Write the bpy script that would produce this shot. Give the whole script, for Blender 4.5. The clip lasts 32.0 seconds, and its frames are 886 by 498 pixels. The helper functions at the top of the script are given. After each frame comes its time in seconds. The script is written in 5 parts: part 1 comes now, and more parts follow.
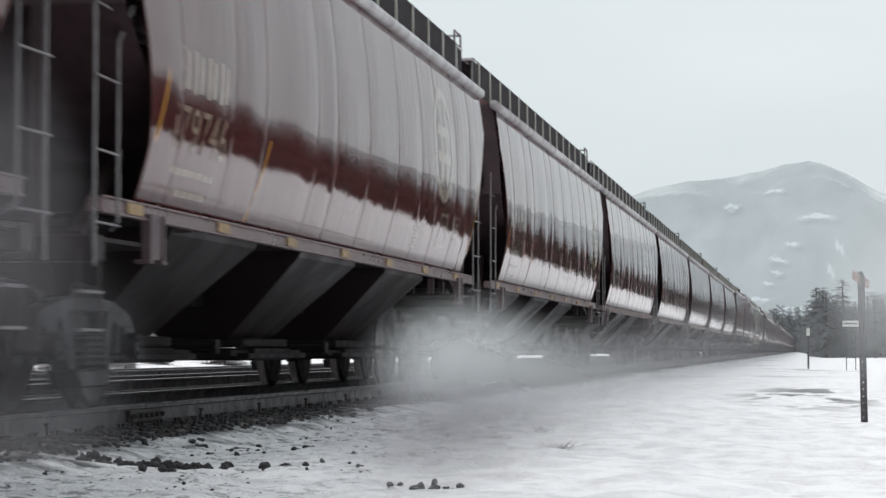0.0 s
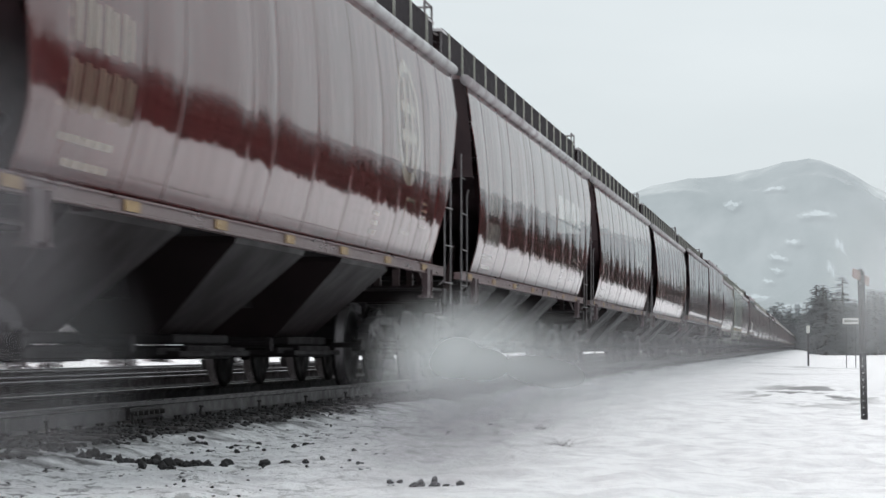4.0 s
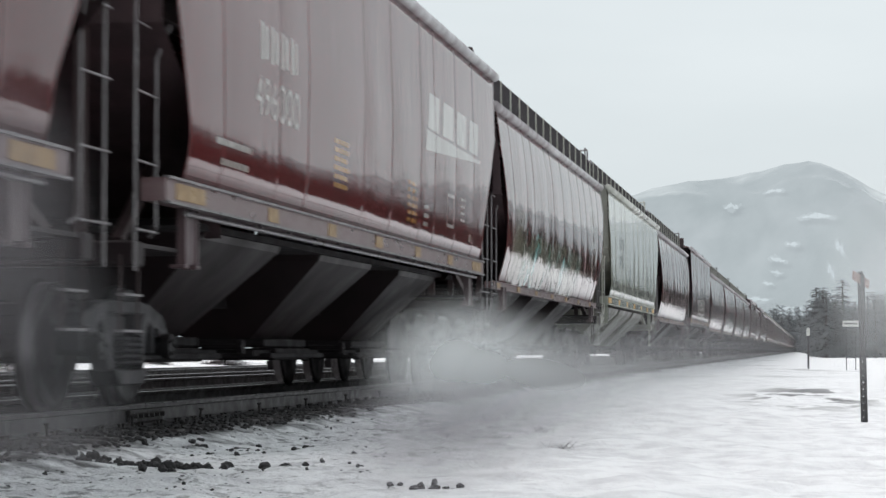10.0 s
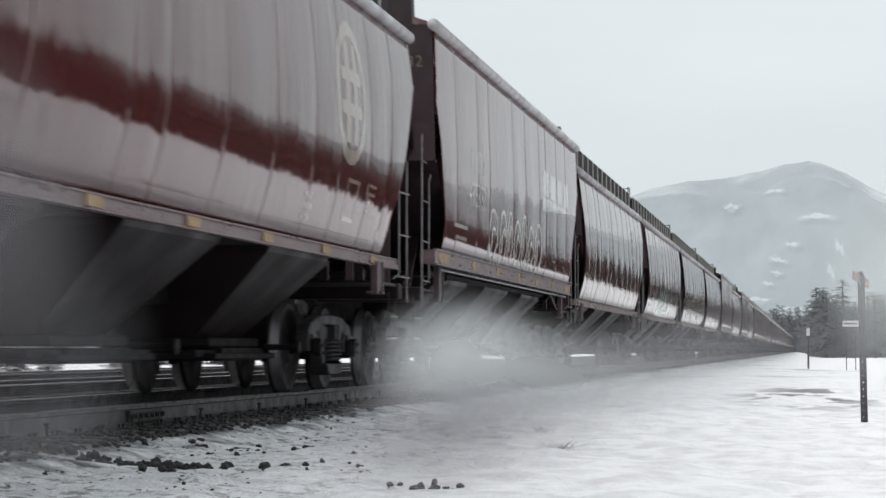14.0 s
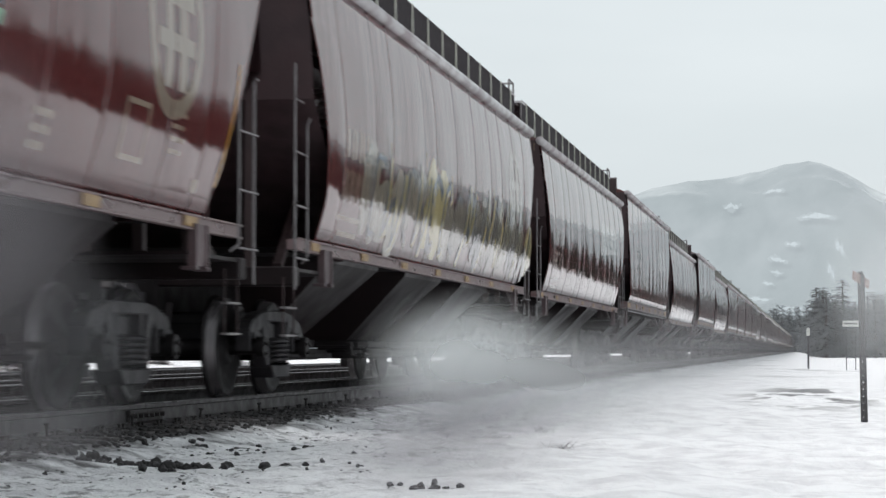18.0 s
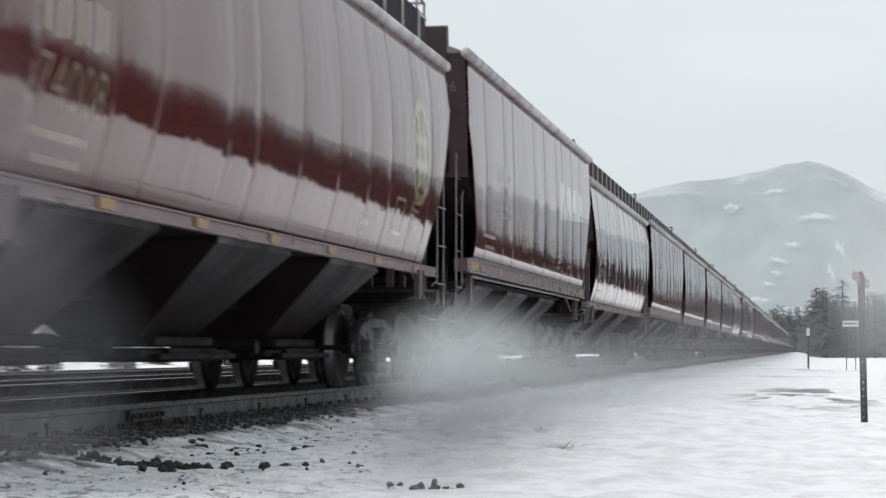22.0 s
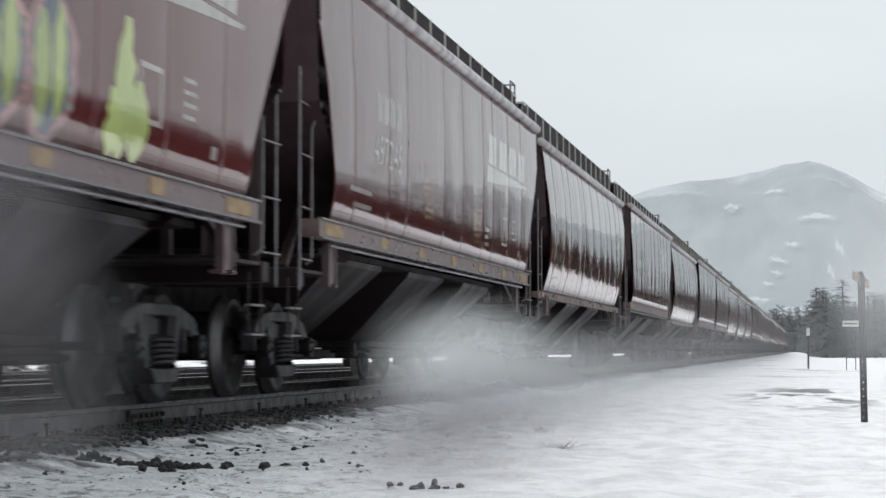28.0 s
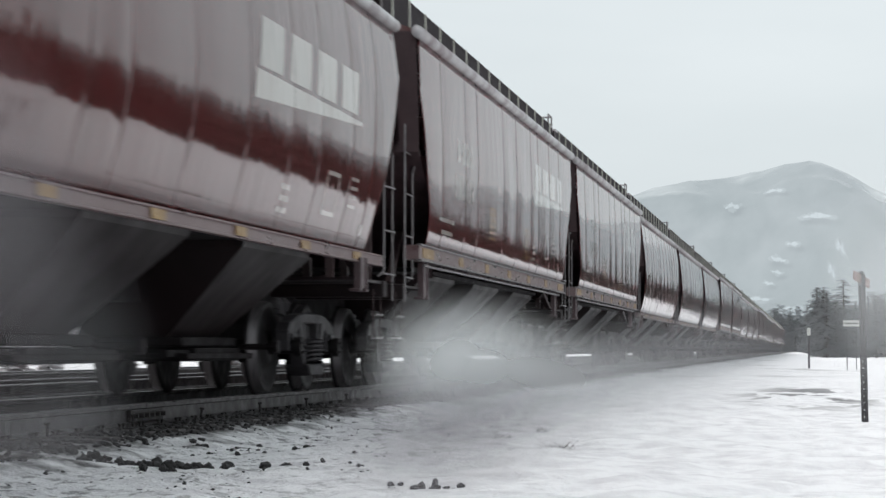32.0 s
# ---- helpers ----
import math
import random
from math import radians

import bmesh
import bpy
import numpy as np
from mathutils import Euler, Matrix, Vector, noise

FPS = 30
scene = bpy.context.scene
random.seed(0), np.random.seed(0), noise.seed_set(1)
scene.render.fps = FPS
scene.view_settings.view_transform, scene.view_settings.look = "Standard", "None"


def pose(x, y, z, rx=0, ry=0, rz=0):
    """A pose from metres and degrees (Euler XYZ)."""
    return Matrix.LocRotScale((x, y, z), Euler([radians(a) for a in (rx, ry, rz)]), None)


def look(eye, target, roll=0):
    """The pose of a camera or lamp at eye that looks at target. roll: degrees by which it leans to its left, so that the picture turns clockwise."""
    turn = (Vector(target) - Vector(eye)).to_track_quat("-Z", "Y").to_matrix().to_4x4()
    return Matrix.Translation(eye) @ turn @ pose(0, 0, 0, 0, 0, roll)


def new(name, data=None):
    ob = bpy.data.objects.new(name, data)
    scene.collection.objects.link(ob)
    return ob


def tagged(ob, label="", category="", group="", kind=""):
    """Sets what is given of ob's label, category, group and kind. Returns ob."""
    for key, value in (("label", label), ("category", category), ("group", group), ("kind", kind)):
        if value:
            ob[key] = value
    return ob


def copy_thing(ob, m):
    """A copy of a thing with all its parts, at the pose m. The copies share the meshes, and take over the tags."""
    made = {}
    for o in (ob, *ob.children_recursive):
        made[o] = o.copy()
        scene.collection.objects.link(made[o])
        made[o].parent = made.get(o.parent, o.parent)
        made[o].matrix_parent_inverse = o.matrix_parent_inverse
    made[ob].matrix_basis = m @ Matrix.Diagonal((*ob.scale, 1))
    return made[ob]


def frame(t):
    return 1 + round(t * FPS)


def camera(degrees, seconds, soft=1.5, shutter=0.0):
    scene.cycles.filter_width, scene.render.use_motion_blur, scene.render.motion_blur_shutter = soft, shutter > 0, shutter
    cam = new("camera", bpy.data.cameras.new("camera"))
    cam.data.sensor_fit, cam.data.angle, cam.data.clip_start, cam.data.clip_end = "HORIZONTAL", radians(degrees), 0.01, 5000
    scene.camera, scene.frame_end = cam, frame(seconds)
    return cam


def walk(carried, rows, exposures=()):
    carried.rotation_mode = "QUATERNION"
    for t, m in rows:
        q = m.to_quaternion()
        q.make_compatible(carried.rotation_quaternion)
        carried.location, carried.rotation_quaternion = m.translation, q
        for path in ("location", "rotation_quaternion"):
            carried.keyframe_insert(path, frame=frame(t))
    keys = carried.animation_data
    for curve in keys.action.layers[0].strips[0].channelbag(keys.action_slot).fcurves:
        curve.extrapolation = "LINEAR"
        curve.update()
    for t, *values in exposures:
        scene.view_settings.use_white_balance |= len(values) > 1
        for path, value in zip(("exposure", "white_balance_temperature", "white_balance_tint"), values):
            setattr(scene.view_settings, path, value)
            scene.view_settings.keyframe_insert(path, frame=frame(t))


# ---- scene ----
import functools
import math as _m
# ---------------------------------------------------------------- camera
FOCAL = 4050.0 / 784.0
EYE = (6.07, 0.0, 0.43)
cam = camera(2 * _m.degrees(_m.atan(1 / FOCAL)), 32.0, soft=1.5, shutter=0.28)
YAW, TILT = 9.054, 2.531
# small nods of the tripod head: seconds, degrees of tilt, degrees of turn
NODS = [(0, 0, 0), (1.2, 0, 0), (1.6, -0.040, 0), (2.2, -0.055, 0), (3.0, -0.082, 0), (3.5, -0.066, 0),
        (5.5, -0.062, 0), (6.0, -0.045, 0), (6.6, -0.012, 0), (7.0, 0.006, 0), (7.5, 0.026, 0), (8.2, 0.008, 0),
        (8.8, 0, 0), (20.0, 0, 0), (31.5, 0, 0), (32.0, -0.006, 0.016)]
walk(cam, [(t, pose(*EYE, 90 + TILT + a, 0, YAW + b)) for t, a, b in NODS],
     exposures=[(0, 0.0, 6500, 15), (32, 0.0, 6500, 15)])

# ---------------------------------------------------------------- world and light
SUN_AZ, SUN_EL = 290.0, 48.0
world = bpy.data.worlds.new("overcast_sky")
scene.world = world
world.use_nodes = True
wn, wl = world.node_tree.nodes, world.node_tree.links
wn.clear()
w_out = wn.new("ShaderNodeOutputWorld")
w_bg = wn.new("ShaderNodeBackground")
w_sky = wn.new("ShaderNodeTexSky")
w_sky.sky_type = "NISHITA"
w_sky.sun_disc = False
w_sky.sun_elevation, w_sky.sun_rotation = radians(SUN_EL), radians(SUN_AZ)
w_sky.air_density, w_sky.dust_density = 1.0, 4.0
w_co = wn.new("ShaderNodeTexCoord")
w_map = wn.new("ShaderNodeMapping")
w_map.inputs["Scale"].default_value = (1.0, 1.0, 3.5)
w_noise = wn.new("ShaderNodeTexNoise")
w_noise.inputs["Scale"].default_value = 3.2
w_noise.inputs["Detail"].default_value = 5
w_ramp = wn.new("ShaderNodeValToRGB")
w_ramp.color_ramp.elements[0].position, w_ramp.color_ramp.elements[0].color = 0.25, (6.85, 7.75, 7.8, 1)
w_ramp.color_ramp.elements[1].position, w_ramp.color_ramp.elements[1].color = 0.75, (8.0, 8.9, 8.9, 1)
w_mix = wn.new("ShaderNodeMix")
w_mix.data_type = "RGBA"
w_mix.inputs["Factor"].default_value = 0.94
wl.new(w_co.outputs["Generated"], w_map.inputs["Vector"])
wl.new(w_map.outputs["Vector"], w_noise.inputs["Vector"])
wl.new(w_noise.outputs["Fac"], w_ramp.inputs["Fac"])
wl.new(w_sky.outputs["Color"], w_mix.inputs["A"])
wl.new(w_ramp.outputs["Color"], w_mix.inputs["B"])
wl.new(w_mix.outputs["Result"], w_bg.inputs["Color"])
w_bg.inputs["Strength"].default_value = 0.1
wl.new(w_bg.outputs["Background"], w_out.inputs["Surface"])

sun_data = bpy.data.lights.new("sun", "SUN")
sun_data.energy, sun_data.angle, sun_data.color = 2.7, radians(60), (1.0, 0.98, 0.95)
sun = new("sun", sun_data)
_az = radians(SUN_AZ)
sun.matrix_world = look((200 * _m.sin(_az), 200 * _m.cos(_az), 200 * _m.tan(radians(SUN_EL))), (0, 0, 0))


# ---------------------------------------------------------------- materials
def surface(name, color, rough=0.6, metal=0.0, second=None, amount=0.5, scale=3.0, grain=40.0, bump=0.15, bump_dist=0.01,
            stretch=(1, 1, 1), coat=0.0, coat_rough=0.1, ior=1.5, vary=0.0, rough_vary=0.15, lo=0.42, hi=0.62, spec=0.5):
    """A node material with stains at one scale, grain at another, relief, and a tint that varies from object to object."""
    m = bpy.data.materials.new(name)
    m.use_nodes = True
    n, l = m.node_tree.nodes, m.node_tree.links
    b = n["Principled BSDF"]
    co = n.new("ShaderNodeTexCoord")
    mp = n.new("ShaderNodeMapping")
    mp.inputs["Scale"].default_value = stretch
    l.new(co.outputs["Object"], mp.inputs["Vector"])
    info = n.new("ShaderNodeObjectInfo")
    off = n.new("ShaderNodeVectorMath")
    off.operation = "ADD"
    wide = n.new("ShaderNodeMath")
    wide.operation = "MULTIPLY"
    wide.inputs[1].default_value = 61.0
    l.new(info.outputs["Random"], wide.inputs[0])
    l.new(mp.outputs["Vector"], off.inputs[0])
    l.new(wide.outputs[0], off.inputs[1])
    big = n.new("ShaderNodeTexNoise")
    big.inputs["Scale"].default_value, big.inputs["Detail"].default_value = scale, 6
    fine = n.new("ShaderNodeTexNoise")
    fine.inputs["Scale"].default_value, fine.inputs["Detail"].default_value = grain, 3
    l.new(off.outputs[0], big.inputs["Vector"])
    l.new(off.outputs[0], fine.inputs["Vector"])
    ramp = n.new("ShaderNodeValToRGB")
    ramp.color_ramp.elements[0].position, ramp.color_ramp.elements[1].position = lo, hi
    ramp.color_ramp.elements[0].color = (*color, 1)
    two = second or tuple(c * 0.7 for c in color)
    ramp.color_ramp.elements[1].color = (*[c + (s - c) * amount for c, s in zip(color, two)], 1)
    l.new(big.outputs["Fac"], ramp.inputs["Fac"])
    hsv = n.new("ShaderNodeHueSaturation")
    val = n.new("ShaderNodeMapRange")
    val.inputs["To Min"].default_value, val.inputs["To Max"].default_value = 0.85, 1.15
    l.new(fine.outputs["Fac"], val.inputs["Value"])
    tint = n.new("ShaderNodeMapRange")
    tint.inputs["To Min"].default_value, tint.inputs["To Max"].default_value = 1 - vary, 1 + vary
    l.new(info.outputs["Random"], tint.inputs["Value"])
    both = n.new("ShaderNodeMath")
    both.operation = "MULTIPLY"
    l.new(val.outputs[0], both.inputs[0])
    l.new(tint.outputs[0], both.inputs[1])
    l.new(both.outputs[0], hsv.inputs["Value"])
    l.new(ramp.outputs["Color"], hsv.inputs["Color"])
    l.new(hsv.outputs["Color"], b.inputs["Base Color"])
    rr = n.new("ShaderNodeMapRange")
    rr.inputs["From Min"].default_value, rr.inputs["From Max"].default_value = 0.3, 0.7
    rr.inputs["To Min"].default_value = max(0.02, rough - rough_vary)
    rr.inputs["To Max"].default_value = min(1.0, rough + rough_vary)
    l.new(big.outputs["Fac"], rr.inputs["Value"])
    l.new(rr.outputs[0], b.inputs["Roughness"])
    bp = n.new("ShaderNodeBump")
    bp.inputs["Strength"].default_value, bp.inputs["Distance"].default_value = bump, bump_dist
    l.new(fine.outputs["Fac"], bp.inputs["Height"])
    l.new(bp.outputs["Normal"], b.inputs["Normal"])
    b.inputs["Metallic"].default_value = metal
    b.inputs["IOR"].default_value = ior
    b.inputs["Specular IOR Level"].default_value = spec
    b.inputs["Coat Weight"].default_value = coat
    b.inputs["Coat Roughness"].default_value = coat_rough
    return m


def wet_paint(name, color, rust, wave=0.5):
    """Old gloss paint on sheet steel, wet with melted snow: streaks run down it and the sheets are a little wavy."""
    m = surface(name, color, rough=0.045, second=rust, amount=0.45, scale=1.1, grain=9.0, bump=0.0, stretch=(1, 1.6, 0.35),
                coat=0.0, coat_rough=0.03, ior=1.42, vary=0.12, rough_vary=0.02, lo=0.45, hi=0.75)
    n, l = m.node_tree.nodes, m.node_tree.links
    b = n["Principled BSDF"]
    co = n.new("ShaderNodeTexCoord")
    mp = n.new("ShaderNodeMapping")
    mp.inputs["Scale"].default_value = (1, 2.6, 0.5)
    l.new(co.outputs["Object"], mp.inputs["Vector"])
    info = n.new("ShaderNodeObjectInfo")
    wide = n.new("ShaderNodeMath")
    wide.operation = "MULTIPLY"
    wide.inputs[1].default_value = 83.0
    l.new(info.outputs["Random"], wide.inputs[0])
    off = n.new("ShaderNodeVectorMath")
    off.operation = "ADD"
    l.new(mp.outputs["Vector"], off.inputs[0])
    l.new(wide.outputs[0], off.inputs[1])
    nz = n.new("ShaderNodeTexNoise")
    nz.inputs["Scale"].default_value, nz.inputs["Detail"].default_value = 1.7, 2
    nz.inputs["Roughness"].default_value = 0.55
    l.new(off.outputs[0], nz.inputs["Vector"])
    bp = n.new("ShaderNodeBump")
    bp.inputs["Strength"].default_value, bp.inputs["Distance"].default_value = wave, 0.05
    # runs of meltwater, narrow across and long down the sheet
    runs = n.new("ShaderNodeMapping")
    runs.inputs["Scale"].default_value = (1, 7.5, 0.22)
    l.new(co.outputs["Object"], runs.inputs["Vector"])
    runs_off = n.new("ShaderNodeVectorMath")
    runs_off.operation = "ADD"
    l.new(runs.outputs["Vector"], runs_off.inputs[0])
    l.new(wide.outputs[0], runs_off.inputs[1])
    drip = n.new("ShaderNodeTexNoise")
    drip.inputs["Scale"].default_value, drip.inputs["Detail"].default_value = 1.0, 1
    l.new(runs_off.outputs[0], drip.inputs["Vector"])
    share = n.new("ShaderNodeMath")
    share.operation = "MULTIPLY_ADD"
    share.inputs[1].default_value = 0.3
    l.new(drip.outputs["Fac"], share.inputs[0])
    l.new(nz.outputs["Fac"], share.inputs[2])
    l.new(share.outputs[0], bp.inputs["Height"])
    l.new(bp.outputs["Normal"], b.inputs["Normal"])
    l.new(bp.outputs["Normal"], b.inputs["Coat Normal"])
    return m


M_BROWN = wet_paint("wet_brown_paint", (0.088, 0.019, 0.019), (0.055, 0.017, 0.017), 0.09)
M_RED = wet_paint("wet_oxide_red_paint", (0.098, 0.016, 0.017), (0.058, 0.014, 0.015), 0.07)
M_CREAM = wet_paint("wet_cream_paint", (0.33, 0.34, 0.29), (0.26, 0.265, 0.22), 0.09)
M_DARKBROWN = surface("grimy_brown_steel", (0.060, 0.034, 0.037), 0.55, second=(0.036, 0.021, 0.024), vary=0.15)
# darker copy of the end-wall brown; dims the more exposed posts by colour
M_ENDPOST = surface("dimmed_brown_steel", (0.045, 0.026, 0.027), 0.6, second=(0.025, 0.016, 0.017), vary=0.15)
M_CREAMEND = surface("grimy_cream_steel", (0.36, 0.355, 0.31), 0.45, second=(0.22, 0.21, 0.18))
# base sunk far below the side paint: shade under the cars is in it
M_BAY = surface("shade_dark_hopper_steel", (0.0165, 0.0098, 0.0108), 0.55, second=(0.009, 0.0055, 0.0062), scale=1.5, vary=0.12, spec=0.25)
M_SILL = surface("road_grimed_sill_paint", (0.15, 0.092, 0.093), 0.36, second=(0.24, 0.185, 0.185), scale=2.0, stretch=(1, 1, 4), vary=0.1)
M_PAD = surface("grimed_jacking_pad_paint", (0.095, 0.062, 0.066), 0.45, second=(0.055, 0.036, 0.040), scale=4.0, vary=0.15)
M_BAYCREAM = surface("dusty_cream_hopper_steel", (0.22, 0.215, 0.185), 0.45, second=(0.13, 0.125, 0.105), scale=1.5)
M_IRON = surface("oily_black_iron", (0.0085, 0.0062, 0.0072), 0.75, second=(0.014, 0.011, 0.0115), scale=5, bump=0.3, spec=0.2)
M_CAST = surface("dusty_cast_steel", (0.030, 0.026, 0.029), 0.6, second=(0.016, 0.015, 0.0165), scale=5, bump=0.3, vary=0.2, spec=0.35)
M_WHEELTREAD = surface("worn_wheel_tread", (0.12, 0.11, 0.115), 0.35, metal=0.5, second=(0.05, 0.045, 0.045), scale=8)
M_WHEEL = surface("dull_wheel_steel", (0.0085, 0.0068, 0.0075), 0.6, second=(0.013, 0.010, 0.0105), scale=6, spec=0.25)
M_TREAD = surface("polished_rail_steel", (0.24, 0.23, 0.24), 0.4, metal=0.8, second=(0.09, 0.08, 0.08), stretch=(8, 0.4, 8))
M_RAIL = surface("rusty_rail_web", (0.024, 0.019, 0.021), 0.45, metal=0.0, second=(0.014, 0.011, 0.012), scale=6)
M_GRAB = surface("scuffed_grab_iron", (0.19, 0.175, 0.18), 0.35, second=(0.09, 0.075, 0.075), scale=8)
M_GRABCREAM = surface("cream_grab_iron", (0.55, 0.55, 0.49), 0.45, second=(0.36, 0.35, 0.30), scale=8)
M_YELLOW = surface("faded_yellow_reflector", (0.62, 0.36, 0.09), 0.4, second=(0.42, 0.30, 0.14), scale=14)
M_STRIPE = wet_paint("faded_orange_stripe", (0.50, 0.25, 0.05), (0.30, 0.14, 0.05), 0.16)
M_DULLYELLOW = surface("worn_yellow_reflector", (0.36, 0.22, 0.085), 0.4, second=(0.20, 0.13, 0.08), scale=10)
M_WASH = wet_paint("dusty_cream_spray_paint", (0.225, 0.195, 0.155), (0.14, 0.105, 0.09), 0.12)
M_WHITE = wet_paint("chalky_white_lettering", (0.40, 0.38, 0.35), (0.26, 0.20, 0.19), 0.16)
M_FADED = wet_paint("faded_cream_lettering", (0.25, 0.20, 0.155), (0.15, 0.09, 0.075), 0.16)
M_BLACKLET = wet_paint("black_lettering", (0.06, 0.06, 0.06), (0.12, 0.12, 0.11), 0.16)
M_ORANGE = wet_paint("orange_stencil", (0.34, 0.18, 0.05), (0.20, 0.10, 0.05), 0.16)
M_SNOWCAP = surface("wet_snow_on_steel", (0.52, 0.50, 0.51), 0.45, second=(0.30, 0.25, 0.26), amount=0.8, scale=2.5, bump=0.4, coat=0.3)
M_ROOF = surface("wet_brown_roof", (0.17, 0.075, 0.072), 0.22, second=(0.5, 0.48, 0.49), amount=0.5, scale=1.2, coat=0.4)
M_ROOFCREAM = surface("wet_cream_roof", (0.55, 0.55, 0.5), 0.3, second=(0.66, 0.66, 0.64), scale=1.2)
M_WALKWAY = surface("dark_running_board", (0.020, 0.013, 0.016), 0.75, metal=0.0, spec=0.15, second=(0.05, 0.045, 0.05), scale=8)
M_TIE = surface("creosoted_timber", (0.040, 0.033, 0.033), 0.65, second=(0.075, 0.066, 0.066), scale=4, stretch=(0.5, 4, 4), bump=0.5)
M_STONE = surface("wet_dark_ballast_stone", (0.019, 0.017, 0.018), 0.65, second=(0.042, 0.038, 0.038), scale=8, bump=0.4, vary=0.3)
M_SPIKE = surface("rusty_spike_steel", (0.022, 0.018, 0.018), 0.7, second=(0.012, 0.010, 0.010), scale=20)
M_POST = surface("painted_channel_post", (0.035, 0.030, 0.036), 0.5, second=(0.07, 0.055, 0.055), scale=14)
M_SIGN = surface("white_sign_face", (0.66, 0.66, 0.62), 0.5, second=(0.52, 0.52, 0.49), scale=6)
M_SIGNBACK = surface("weathered_sign_board", (0.36, 0.26, 0.24), 0.6, second=(0.24, 0.19, 0.18), scale=9)
M_BARK = surface("conifer_bark", (0.060, 0.046, 0.038), 0.85, second=(0.035, 0.028, 0.025), stretch=(6, 6, 1), bump=0.6)
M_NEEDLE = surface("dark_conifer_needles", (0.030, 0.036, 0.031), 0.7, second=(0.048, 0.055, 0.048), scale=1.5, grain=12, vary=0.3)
# far needles: paler, greyer copy with the snowfall's haze put into its colour
M_HAZED = surface("haze_paled_conifer_needles", (0.062, 0.070, 0.075), 0.7, second=(0.095, 0.105, 0.11), scale=1.5, grain=12, vary=0.25)
M_TWIG = surface("bare_twigs", (0.07, 0.055, 0.05), 0.8)
M_FEATHER = surface("dark_feathers", (0.03, 0.028, 0.028), 0.7)
M_TEAL = wet_paint("teal_spray_paint", (0.20, 0.38, 0.36), (0.12, 0.26, 0.27), 0.16)
M_MINT = wet_paint("mint_green_spray_paint", (0.26, 0.47, 0.33), (0.17, 0.33, 0.25), 0.16)
M_LIME = wet_paint("lime_spray_paint", (0.42, 0.48, 0.18), (0.3, 0.36, 0.14), 0.16)
M_DULLOCHRE = wet_paint("faded_ochre_lettering", (0.30, 0.24, 0.12), (0.16, 0.11, 0.07), 0.16)
M_OCHRE = wet_paint("ochre_spray_paint", (0.36, 0.30, 0.15), (0.27, 0.22, 0.12), 0.16)
M_MOSS = wet_paint("faded_moss_spray_paint", (0.15, 0.17, 0.085), (0.12, 0.11, 0.08), 0.16)
M_PALEMINT = wet_paint("pale_mint_spray_paint", (0.36, 0.45, 0.39), (0.24, 0.33, 0.27), 0.16)
M_SLATE = wet_paint("slate_blue_spray_paint", (0.09, 0.11, 0.15), (0.05, 0.06, 0.09), 0.16)
M_PINK = wet_paint("pink_spray_paint", (0.42, 0.22, 0.22), (0.3, 0.16, 0.16), 0.16)


